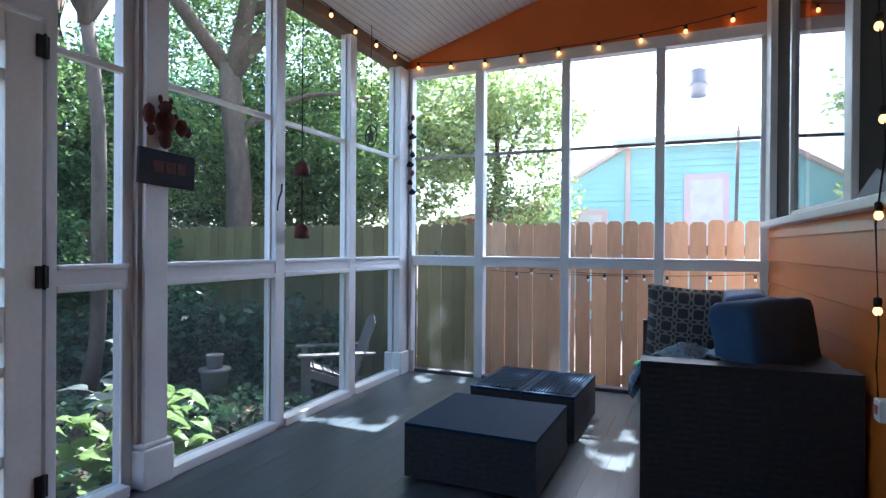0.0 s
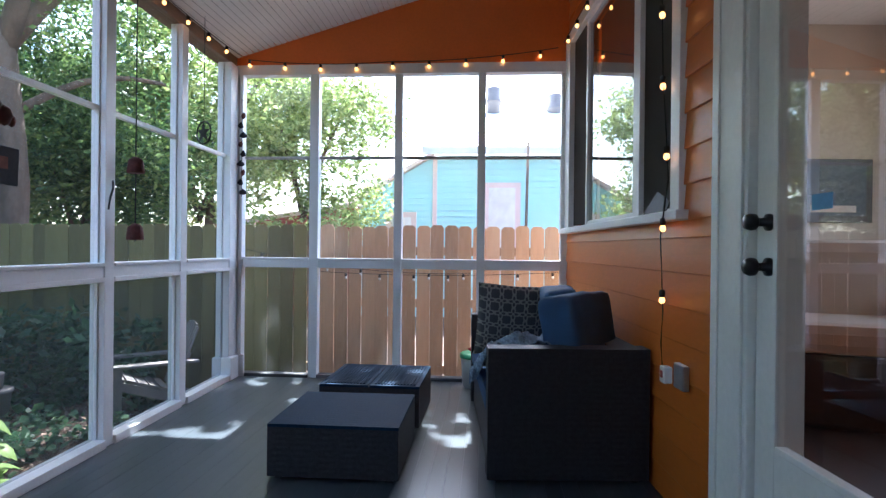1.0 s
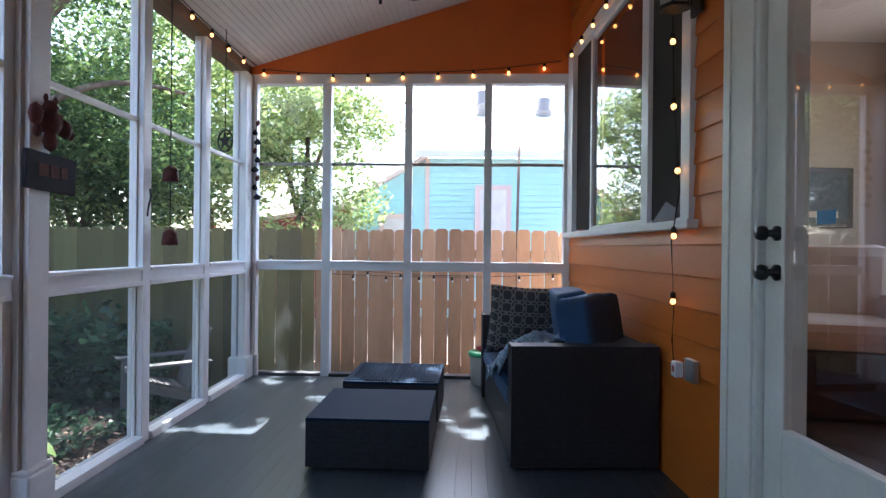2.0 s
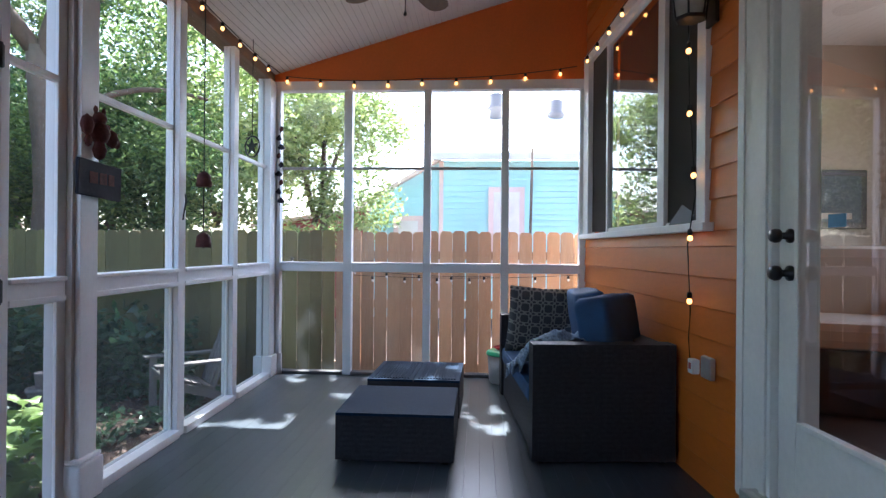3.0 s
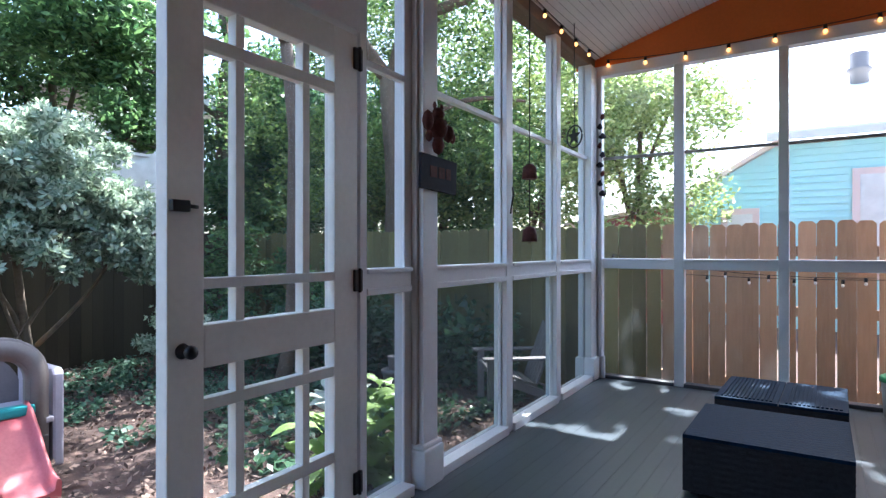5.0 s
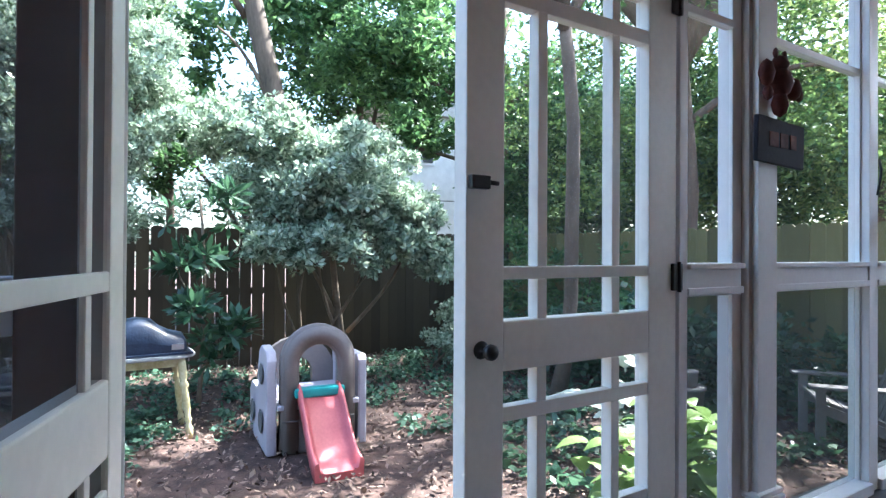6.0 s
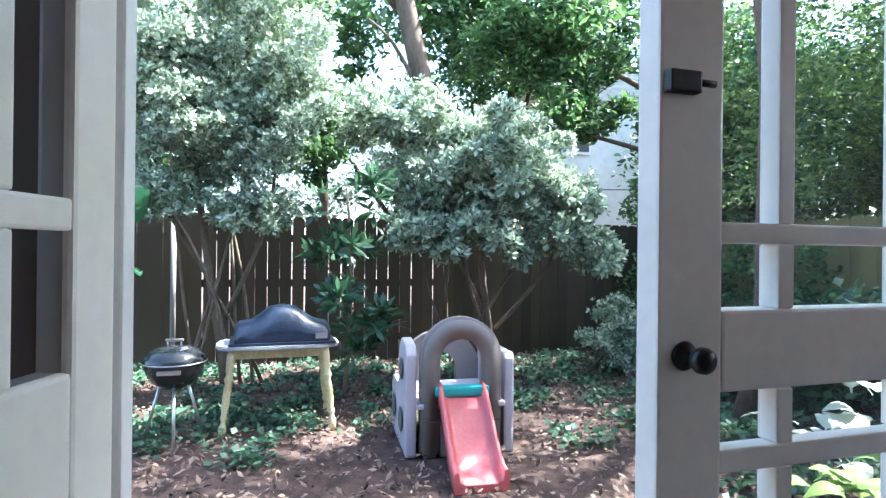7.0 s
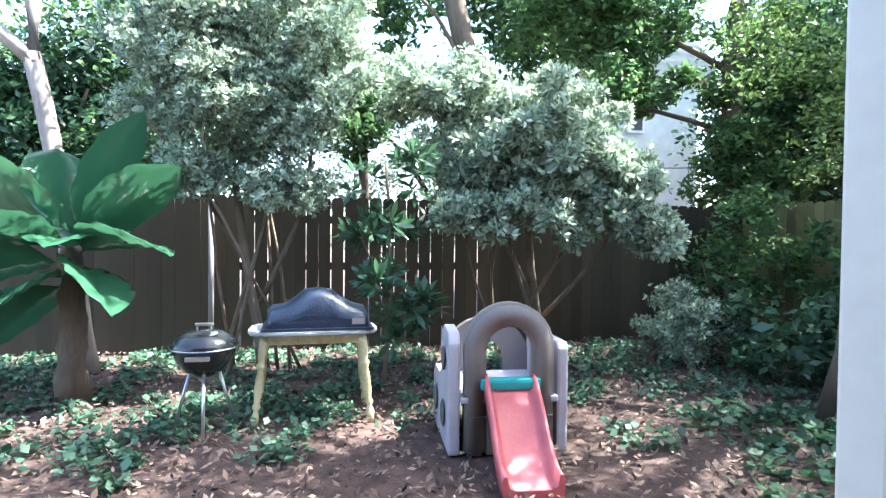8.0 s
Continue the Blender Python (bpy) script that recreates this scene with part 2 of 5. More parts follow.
def pillow(w, h, t, n=12, puff=2.2, bm=None, m=None):
    """A stuffed cushion in the xz plane, thickness along y."""
    bm = bm or bmesh.new()
    grid = {}
    for side in (1, -1):
        for i in range(n + 1):
            for j in range(n + 1):
                u, v = 2 * i / n - 1, 2 * j / n - 1
                k = max(0, 1 - abs(u) ** puff) ** 0.5 * max(0, 1 - abs(v) ** puff) ** 0.5
                pinch = 1 - 0.06 * (1 - abs(u)) * abs(v) ** 3
                p = Vector((u * w / 2 * (1 - 0.05 * (1 - v * v)), side * (t / 2 * k), v * h / 2 * pinch))
                p.y += 0.006 * noise.noise(p * 14)
                if side == -1 and (i in (0, n) or j in (0, n)):
                    grid[side, i, j] = grid[1, i, j]
                else:
                    grid[side, i, j] = bm.verts.new(m @ p if m else p)
        for i in range(n):
            for j in range(n):
                q = [grid[side, i, j], grid[side, i + 1, j], grid[side, i + 1, j + 1], grid[side, i, j + 1]]
                f = bm.faces.new(q if side == -1 else q[::-1])
                f.smooth = True
    return bm


def prism(outline, t, m=None, bm=None, bev=0.0):
    """Outline of (x, z) points given depth t along y."""
    b = bmesh.new()
    f = b.faces.new([b.verts.new((x, 0, z)) for x, z in outline])
    r = bmesh.ops.extrude_face_region(b, geom=[f])
    bmesh.ops.translate(b, verts=[v for v in r["geom"] if isinstance(v, bmesh.types.BMVert)], vec=(0, t, 0))
    bmesh.ops.recalc_face_normals(b, faces=b.faces[:])
    if bev:
        bmesh.ops.bevel(b, geom=b.edges[:], offset=bev, segments=2, affect='EDGES', profile=0.6)
    if m is not None:
        bmesh.ops.transform(b, matrix=m, verts=b.verts[:])
    return merge(bm if bm is not None else bmesh.new(), b)


def raw_mesh(name, verts, faces_n, material, smooth=False):
    """A mesh of separate polygons with faces_n corners each, from an array (n * faces_n, 3)."""
    verts = np.asarray(verts, np.float32).reshape(-1, 3)
    nv = len(verts)
    nf = nv // faces_n
    me = bpy.data.meshes.new(name)
    me.vertices.add(nv)
    me.vertices.foreach_set("co", verts.ravel())
    me.loops.add(nv)
    me.loops.foreach_set("vertex_index", np.arange(nv, dtype=np.int32))
    me.polygons.add(nf)
    me.polygons.foreach_set("loop_start", np.arange(0, nv, faces_n, dtype=np.int32))
    me.polygons.foreach_set("loop_total", np.full(nf, faces_n, np.int32))
    me.update(calc_edges=True)
    me.validate()
    me.materials.append(material)
    return me


RNG = np.random.default_rng(7)


def leaf_quads(centres, size, slim=0.45, droop=0.3, spread=0.35, up=0.5):
    """Four-cornered leaves about the centres, each turned its own way."""
    n = len(centres)
    d = RNG.normal(size=(n, 3))
    d[:, 2] = d[:, 2] * 0.6 - droop * 0.5
    d /= np.linalg.norm(d, axis=1)[:, None]
    nrm = RNG.normal(size=(n, 3)) + np.array([0, 0, up * 2])
    s = np.cross(d, nrm)
    s /= np.linalg.norm(s, axis=1)[:, None] + 1e-9
    ln = size * (1 + spread * RNG.normal(size=n))[:, None]
    ln = np.clip(ln, size * 0.3, size * 2)
    w = ln * slim
    c = centres
    return np.stack([c - d * ln * 0.5, c + s * w * 0.5 - d * ln * 0.05, c + d * ln * 0.5, c - s * w * 0.5 - d * ln * 0.05], axis=1).reshape(-1, 3)


def blobs(clumps, per, hollow=0.35):
    """Points in ellipsoid clumps (x, y, z, rx, ry, rz), thinner towards the middle."""
    out = []
    for x, y, z, rx, ry, rz in clumps:
        v = RNG.normal(size=(per, 3))
        v /= np.linalg.norm(v, axis=1)[:, None]
        r = (hollow + (1 - hollow) * RNG.random(per)) ** 0.7
        r *= 1 + 0.18 * RNG.normal(size=per)
        out.append(np.array([x, y, z]) + v * r[:, None] * np.array([rx, ry, rz]))
    return np.concatenate(out)


def sub_clumps(centre, radii, n, small, seed):
    """n small clumps scattered through a big ellipsoid, most near its skin."""
    rg = np.random.default_rng(seed)
    out = []
    for _ in range(n):
        v = rg.normal(size=3)
        v /= np.linalg.norm(v)
        r = rg.random() ** 0.45
        s = small * (0.6 + 0.8 * rg.random())
        p = np.array(centre) + v * r * np.array(radii)
        out.append((*p, s, s, s * 0.7))
    return out


# ---------------- the porch: floor, walls, ceiling ----------------
SKEW_L, SKEW_H = math.degrees(math.atan(0.03)), math.degrees(math.atan(0.07))
FRAME_L = pose(-2.30, 4.9, 0, 0, 0, SKEW_L) @ pose(0, -4.9, 0)    # yard side: x 0 is the inner face, y runs with the wall
FRAME_H = pose(0.65, 4.9, 0, 0, 0, SKEW_H) @ pose(0, -4.9, 0)     # house side: x 0 is the face of the boards
Y0, Y1, GROUND = -3.0, 4.9, -0.40

ceiling_slope = 0.30


def ceil_z(x):
    return 2.875 + ceiling_slope * (x + 2.36)


# ceiling of narrow beaded boards that run with the porch
bm = bmesh.new()
x = -2.42
while x < 1.25:
    for a, b, dz in ((x, x + 0.046, 0.0), (x + 0.046, x + 0.052, 0.005)):
        z0, z1 = ceil_z(a) + dz, ceil_z(b) + dz
        vs = [bm.verts.new(p) for p in ((a, Y0, z0), (a, Y1 + 0.02, z0), (b, Y1 + 0.02, z1), (b, Y0, z1))]
        bm.faces.new(vs)
    x += 0.052
tagged(part("ceiling", bm, M_CEIL), "white painted beadboard porch ceiling that slopes up to the house", "ceiling", kind="structure")
bm = bmesh.new()
vs = [bm.verts.new(p) for p in ((-2.52, Y0 - 0.1, ceil_z(-2.52) + 0.06), (1.4, Y0 - 0.1, ceil_z(1.4) + 0.06), (1.4, Y1 + 0.12, ceil_z(1.4) + 0.06), (-2.52, Y1 + 0.12, ceil_z(-2.52) + 0.06))]
f = bm.faces.new(vs)
r = bmesh.ops.extrude_face_region(bm, geom=[f])
bmesh.ops.translate(bm, verts=[v for v in r["geom"] if isinstance(v, bmesh.types.BMVert)], vec=(0, 0, 0.1))
bmesh.ops.recalc_face_normals(bm, faces=bm.faces[:])
tagged(part("roof", bm, M_GREYTOP), "plain low-pitched porch roof deck above the ceiling", "roof", kind="structure")

# porch floor: joists' deck with painted boards as pieces (boards are added at the end)
floor_base = part("floor", one_box(-2.42, 1.3, Y0, Y1 + 0.12, GROUND, -0.03), M_JOINT)
tagged(floor_base, "grey painted wooden porch floor", "floor", kind="structure")


def wall_thing(name, label, m=None):
    return empty(name, m, label=label, category="wall", kind="structure")


def bar(name, parent, *dims, bev=0.004, material=None, label=""):
    return part(name, one_box(*dims, bev), material or M_WHITE, parent, label)


def screen(parent, x, y0, y1, z0, z1, low=False):
    b = bmesh.new()
    b.faces.new([b.verts.new(p) for p in ((x, y0, z0), (x, y1, z0), (x, y1, z1), (x, y0, z1))])
    return part("screen_panel", b, M_SCREEN_LOW if low else M_SCREEN, parent, "fine grey insect screen")


# yard-side wall
wall_left = wall_thing("wall_left", "white painted timber screen wall towards the yard", FRAME_L)
TOP = 2.80
posts = [(2.98, 3.07, -0.09), (3.86, 3.95, -0.09), (4.72, 4.9, -0.12)]
for a, b, d in posts:
    bar("post", wall_left, d, 0, a, b, 0.0, TOP)
    bar("stop", wall_left, d + 0.025, d + 0.055, a - 0.014, a, 0.05, TOP - 0.02, bev=0.003)
big = bar("post", wall_left, -0.11, 0.015, 2.01, 2.14, 0.0, TOP, label="broad white square post")
bar("plinth", wall_left, -0.125, 0.04, 1.985, 2.165, 0.0, 0.19, bev=0.012)
bar("plinth_cap", wall_left, -0.12, 0.033, 1.99, 2.16, 0.19, 0.215, bev=0.012)
bar("stop", wall_left, -0.10, -0.04, 1.93, 2.01, 0.0, TOP)
bar("stop", wall_left, -0.04, -0.008, 1.985, 2.01, 0.215, TOP, material=M_TAN, label="bare tan wooden stop")
bar("plinth", wall_left, -0.14, 0.035, 4.69, 4.86, 0.0, 0.2, bev=0.012)
starts = [1.60, 2.14, 3.07, 3.95]
ends = [1.93, 2.98, 3.86, 4.72]
for i, (a, b) in enumerate(zip(starts, ends)):
    bar("rail", wall_left, -0.09, -0.006, a, b, 0.96, 1.055)
    bar("rail_cap", wall_left, -0.1, 0.012, a, b, 1.055, 1.075)
    bar("rail_lip", wall_left, -0.006, 0.006, a, b, 0.965, 0.99, bev=0.002)
    bar("sill_plate", wall_left, -0.09, 0.02, a, b, 0.0, 0.05)
    bar("upper_bar", wall_left, -0.07, -0.035, a, b, 1.955, 1.985)
    screen(wall_left, -0.055, a, b, 0.05, 0.96, True)
    screen(wall_left, -0.055, a, b, 1.075, 1.955)
    screen(wall_left, -0.055, a, b, 1.985, TOP)
# top beam along the yard side, and the white header over the doors
tagged(bar("beam", wall_left, -0.16, -0.02, Y0 - 0.1, 4.9, TOP, 2.90, bev=0.008, material=M_BEAM), "dark brown roof beam")
bar("header", wall_left, -0.10, 0.0, -0.16, 1.60, 2.07, 2.2)
bar("header", wall_left, -0.10, 0.0, -0.16, 1.60, 2.70, TOP)
screen(wall_left, -0.055, -0.10, 1.55, 2.2, 2.70)
bar("jamb", wall_left, -0.10, 0.0, 1.555, 1.60, 0.0, TOP)
bar("jamb", wall_left, -0.10, -0.035, -0.12, -0.065, 0.0, TOP)
bar("threshold", wall_left, -0.13, 0.03, -0.06, 1.555, -0.02, 0.018)
bar("post", wall_left, -0.13, -0.01, -0.235, -0.12, 0.0, TOP, material=M_BEAM, label="dark brown post beside the doors")
for a, b in ((-1.2, -0.235), (-2.1, -1.2), (-3.0, -2.1)):
    bar("post", wall_left, -0.09, 0.0, a - 0.045, a + 0.045, 0.0, TOP)
    bar("rail", wall_left, -0.09, -0.006, a + 0.045, b - 0.045 if b < -0.4 else b, 0.96, 1.06)
    bar("sill_plate", wall_left, -0.09, 0.02, a + 0.045, b - 0.045 if b < -0.4 else b, 0.0, 0.05)
    screen(wall_left, -0.055, a + 0.045, b, 0.05, 0.96, True)
    screen(wall_left, -0.055, a + 0.045, b, 1.06, TOP)

# end wall towards the neighbour
wall_end = wall_thing("wall_end", "white painted timber screen wall with an orange gable", pose(0, 4.9, 0))
ex = [(-2.40, -2.28), (-1.64, -1.56), (-0.87, -0.80), (-0.13, -0.06), (0.60, 0.66)]
for i, (a, b) in enumerate(ex):
    bar("post", wall_end, a, b, 0.0, 0.09, 0.0, 2.73)
bar("corner_stop", wall_end, -2.28, -2.255, -0.02, 0.06, 0.0, 2.73)
for (a0, a), (b, b1) in zip(ex, ex[1:]):
    bar("rail", wall_end, a, b, 0.006, 0.09, 0.99, 1.06)
    bar("rail_cap", wall_end, a, b, -0.012, 0.10, 1.06, 1.08)
    bar("sill_plate", wall_end, a, b, -0.015, 0.09, 0.0, 0.03, material=M_GREYFR)
    bar("upper_bar", wall_end, a, b, 0.035, 0.07, 1.975, 2.0, material=M_GREYTOP)
    for z0, z1, low in ((0.03, 0.99, True), (1.08, 1.975, False), (2.0, 2.73, False)):
        bb = bmesh.new()
        bb.faces.new([bb.verts.new(p) for p in ((a, 0.055, z0), (b, 0.055, z0), (b, 0.055, z1), (a, 0.055, z1))])
        part("screen_panel", bb, M_SCREEN, wall_end)
bar("header", wall_end, -2.40, 0.70, -0.01, 0.09, 2.73, 2.82)
part("gable", prism([(-2.5, 2.82), (1.3, 2.82), (1.3, ceil_z(1.3) + 0.03), (-2.5, ceil_z(-2.5) + 0.03)], 0.08, pose(0, 0.0, 0)), M_ORANGE_FLAT, wall_end, "flat orange painted gable board")
part("plinth", one_box(-2.27, -2.225, -0.03, 0.0, 0.0, 0.2, 0.01), M_WHITE, wall_end)

# unseen plain wall that closes the porch behind, white as fill for the posts
wall_back = part("wall_back", one_box(-2.45, 1.3, Y0 - 0.1, Y0, GROUND, 4.2), M_WHITE_OLD)
tagged(wall_back, "unseen plain wall added to close the porch, white to bounce light", "wall", kind="structure")

# house wall: sheathing with two openings; lapped boards are added at the end
WIN = (2.52, 4.86, 1.36, 2.92)     # y, z of the window opening
DOOR = (0.86, 1.82, 0.2, 2.32)
house_wall = wall_thing("wall_house", "orange painted house wall of lapped boards", FRAME_H)
ZT = 4.0


def cut_wall(parent, name, x0, x1, y0, y1, z0, z1, holes, material):
    ys = sorted({y0, y1, *[h[0] for h in holes], *[h[1] for h in holes]})
    for a, b in zip(ys, ys[1:]):
        zs = [z0]
        for h in sorted(holes, key=lambda q: q[2]):
            if h[0] <= a and b <= h[1]:
                zs += [h[2], h[3]]
        zs.append(z1)
        for c, d in zip(zs[::2], zs[1::2]):
            if d - c > 0.001:
                part(name, one_box(x0, x1, a, b, c, d), material, parent)


cut_wall(house_wall, "sheathing", 0.024, 0.15, Y0, Y1 + 0.09, GROUND, ZT, [WIN, DOOR], M_ORANGE_FLAT)


# ---------------- screen doors ----------------
def screen_door(name, m, mirror, label, stile=0.14, lock=0.79, far=False):
    """A leaf in the plane x = 0 (inner face), hinge side at y 0, width 0.885; bars as in an old porch door."""
    W, T = 0.855, -0.042 if far else -0.056
    d = empty(name, m, label=label, category="door", group="porch doors", kind="structure")
    k = -1 if mirror else 1

    def rail(nm, y0, y1, z0, z1, t0=T, t1=0.0, bev=0.006, material=None, lab=""):
        return part(nm, one_box(t0, t1, min(k * y0, k * y1), max(k * y0, k * y1), z0, z1, bev), material or M_DOOR, d, lab)
    rail("hinge_stile", 0, stile, 0.03, 2.05)
    rail("lock_stile", W - 0.125, W, 0.03, 2.05)
    rail("bottom_rail", stile, W - 0.125, 0.03, 0.17)
    rail("lock_rail", stile, W - 0.125, lock, lock + 0.135)
    rail("top_rail", stile, W - 0.125, 1.93, 2.05)
    for z0, z1 in ((0.31, 0.355), (0.655, 0.695), (1.035, 1.07), (1.78, 1.825)):
        rail("cross_bar", stile, W - 0.125, z0, z1, -0.041 if far else -0.04, -0.028 if far else -0.004, 0.004)
    mw = 0.026 if far else 0.035
    for a in (stile + (0.08 if far else 0.135), 0.575):
        for z0, z1 in ((0.17, 0.31), (0.355, 0.655), (0.695, lock), (lock + 0.135, 1.035), (1.07, 1.78), (1.825, 1.93)):
            rail("muntin", a, a + mw, z0, z1, -0.04 if far else -0.044, -0.026 if far else -0.002, 0.004)
    b = bmesh.new()
    b.faces.new([b.verts.new((-0.03 if far else -0.038, k * y, z)) for y, z in ((stile - 0.01, 0.1), (0.77, 0.1), (0.77, 1.98), (stile - 0.01, 1.98))])
    part("screen_panel", b, M_SCREEN_DOOR if far else M_SCREEN, d)
    for z in (0.19, 1.03, 1.95):
        h = part("hinge", one_box(-0.002, 0.012, min(k * -0.02, k * 0.03), max(k * -0.02, k * 0.03), z - 0.045, z + 0.045, 0.004), M_BLACK, d, "black strap hinge")
        part("hinge_pin", tube([(0.012, 0, z - 0.05), (0.012, 0, z + 0.05)], 0.007, 8), M_BLACK, h)
    kn = part("knob_plate", lathe([(0.022, 0), (0.024, 0.004), (0.02, 0.009), (0.009, 0.014), (0.009, 0.03)], 20, pose(0, k * 0.807, 0.855, 0, 90, 0)), M_BLACK, d, "black door knob")
    part("knob", lathe([(0.009, 0.026), (0.016, 0.032), (0.021, 0.042), (0.02, 0.052), (0.013, 0.059), (0.001, 0.061)], 20, pose(0, k * 0.807, 0.855, 0, 90, 0)), M_BLACK, kn)
    la = part("latch", one_box(0, 0.02, min(k * 0.79, k * 0.85), max(k * 0.79, k * 0.85), 1.27, 1.305, 0.004), M_BLACK, d, "black slide latch")
    part("latch_arm", tube([(0.014, k * 0.79, 1.288), (0.018, k * 0.765, 1.286)], 0.006, 8), M_BLACK, la)
    return d


screen_door("door_1", FRAME_L @ pose(-0.005, 1.545, 0), True, "closed white screen door leaf with black hinges and knob")
screen_door("door_2", FRAME_L @ pose(-0.032, -0.11, 0, 0, 0, -109.3), False, "white screen door leaf standing open into the porch", 0.075, 0.75, True)

# ---------------- house window and glazed door ----------------
win = empty("window_1", FRAME_H, label="large white framed sliding window with reflecting panes", category="window", kind="structure")
y0, y1, z0, z1 = WIN
for a, b, c, d in ((y0 - 0.10, y0, z0, z1 + 0.09), (4.72, y1 + 0.03, z0, z1 + 0.09), (y0, 4.72, z1, z1 + 0.09)):
    part("window_frame", one_box(-0.022, 0.05, a, b, c, d, 0.004), M_WHITE, win)
part("window_sill", one_box(-0.055, 0.05, y0 - 0.15, y1 + 0.03, z0 - 0.045, z0, 0.006), M_WHITE, win)
part("sash", one_box(0.004, 0.045, 4.20, 4.245, z0, z1, 0.003), M_WHITE, win)
part("sash", one_box(-0.006, 0.045, 3.0, 3.105, z0, z1, 0.004), M_WHITE, win)
part("sash", one_box(0.01, 0.045, 3.105, 4.20, z0, z0 + 0.035, 0.003), M_WHITE, win)
part("sash", one_box(0.01, 0.045, y0, 3.0, z0, z0 + 0.02, 0.003), M_WHITE, win)
part("sash", one_box(0.01, 0.045, 3.105, 4.20, z1 - 0.035, z1, 0.003), M_WHITE, win)
part("sash_bead", one_box(0.005, 0.03, 3.105, 3.125, z0 + 0.035, z1 - 0.035, 0.003), M_WHITE, win)
part("pane", one_box(0.026, 0.032, 3.105, 4.20, z0 + 0.035, z1 - 0.035), M_GLASS, win)
for a, b in ((y0, 3.0), (4.245, 4.72)):
    part("screen_panel", one_box(0.022, 0.024, a, b, z0 + 0.02, z1), M_WSCREEN, win, "grey insect screen over the sash")
    part("pane", one_box(0.046, 0.052, a, b, z0, z1), M_GLASS, win)
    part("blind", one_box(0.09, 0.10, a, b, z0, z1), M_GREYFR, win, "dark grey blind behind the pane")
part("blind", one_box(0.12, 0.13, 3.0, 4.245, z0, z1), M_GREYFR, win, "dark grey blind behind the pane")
paper = part("leaning_board", prism([(0, 0), (0.22, 0), (0.25, 0.11), (0.07, 0.12)], 0.008, FRAME_H @ pose(-0.03, 2.86, 1.363, -20, 0, -82)), M_GREYFR)
tagged(paper, "small grey board leaning on the window sill", "board")

fd = empty("door_3", FRAME_H, label="white glazed house door with black knob and deadbolt", category="door", kind="structure")
y0, y1, z0, z1 = DOOR
for a, b, c, d, p in ((y1, y1 + 0.27, z0 - 0.06, z1 + 0.12, -0.03), (y0 - 0.14, y0, z0 - 0.06, z1 + 0.12, -0.03), (y0, y1, z1, z1 + 0.12, -0.03)):
    part("door_casing", one_box(p, 0.03, a, b, c, d, 0.006), M_DOOR, fd)
part("casing_bead", one_box(-0.042, -0.03, y1 + 0.02, y1 + 0.06, z0 - 0.06, z1 + 0.02, 0.004), M_DOOR, fd)
part("casing_bead", one_box(-0.038, -0.03, y1 + 0.20, y1 + 0.245, z0 - 0.06, z1 + 0.02, 0.004), M_DOOR, fd)
part("lock_stile", one_box(0.0, 0.02, y1 - 0.12, y1 - 0.006, z0 + 0.03, z1 - 0.01, 0.004), M_DOOR, fd)
part("hinge_stile", one_box(0.0, 0.045, y0 + 0.006, y0 + 0.15, z0 + 0.03, z1 - 0.01, 0.004), M_DOOR, fd)
part("bottom_rail", one_box(0.0, 0.045, y0 + 0.15, y1 - 0.12, z0 + 0.03, 0.56, 0.004), M_DOOR, fd)
part("top_rail", one_box(0.0, 0.045, y0 + 0.15, y1 - 0.12, z1 - 0.15, z1 - 0.01, 0.004), M_DOOR, fd)
part("glass_stop", one_box(-0.01, 0.0, y1 - 0.14, y1 - 0.118, 0.545, z1 - 0.14, 0.004), M_DOOR, fd)
part("glass_stop", one_box(-0.01, 0.0, y0 + 0.15, y1 - 0.14, 0.545, 0.567, 0.004), M_DOOR, fd)
part("pane", one_box(0.006, 0.012, y0 + 0.15, y1 - 0.12, 0.56, z1 - 0.15), M_GLASS, fd)
part("sticker", one_box(0.0040, 0.0050, 1.44, 1.53, 1.30, 1.345), mat("blue_sticker", (0.10, 0.32, 0.55), 0.5), fd, "small blue sticker on the glass")
part("door_sill", one_box(-0.10, 0.06, y0 - 0.1, y1 + 0.1, z0 - 0.06, z0 + 0.02, 0.006), M_GREYTOP, fd)
for z, r in ((1.13, 0.03), (1.275, 0.028)):
    k = part("knob_plate", lathe([(r, 0), (r, 0.01), (0.014, 0.016), (0.013, 0.045)], 18, pose(0, y1 - 0.085, z, 0, -90, 0)), M_BLACK, fd, "black door knob")
    part("knob", lathe([(0.013, 0.04), (r * 0.95, 0.05), (r, 0.065), (r * 0.8, 0.08), (0.001, 0.083)], 18, pose(0, y1 - 0.085, z, 0, -90, 0)), M_BLACK, k)
for a, b_, c, d in ((y1, y1 + 0.012, z0, z1), (y0 - 0.012, y0, z0, z1), (y0, y1, z1, z1 + 0.012)):
    part("jamb_lining", one_box(0.046, 0.165, a - 0.014 if a == y1 else a, b_ if a == y1 else b_ + 0.014, c, d), M_DOOR, fd)
part("jamb", one_box(0.012, 0.02, y1 - 0.006, y1, z0, z1), M_JOINT, fd)

# room behind the house wall
room = empty("wall_room", FRAME_H, label="beige painted walls of the room behind the glass", category="wall", kind="structure")
# the opening in this wall is invented for the fill lamp and stays out of view
cut_wall(room, "room_wall", 3.1, 3.2, -1.5, 5.1, 0.1, 3.2, [(2.2, 4.2, 1.0, 2.6)], M_ROOMWALL)
part("room_wall", one_box(0.16, 3.1, -1.6, -1.5, 0.1, 3.2), M_ROOMWALL, room)
part("room_wall", one_box(0.16, 3.1, 5.0, 5.1, 0.1, 3.2), M_ROOMWALL, room)
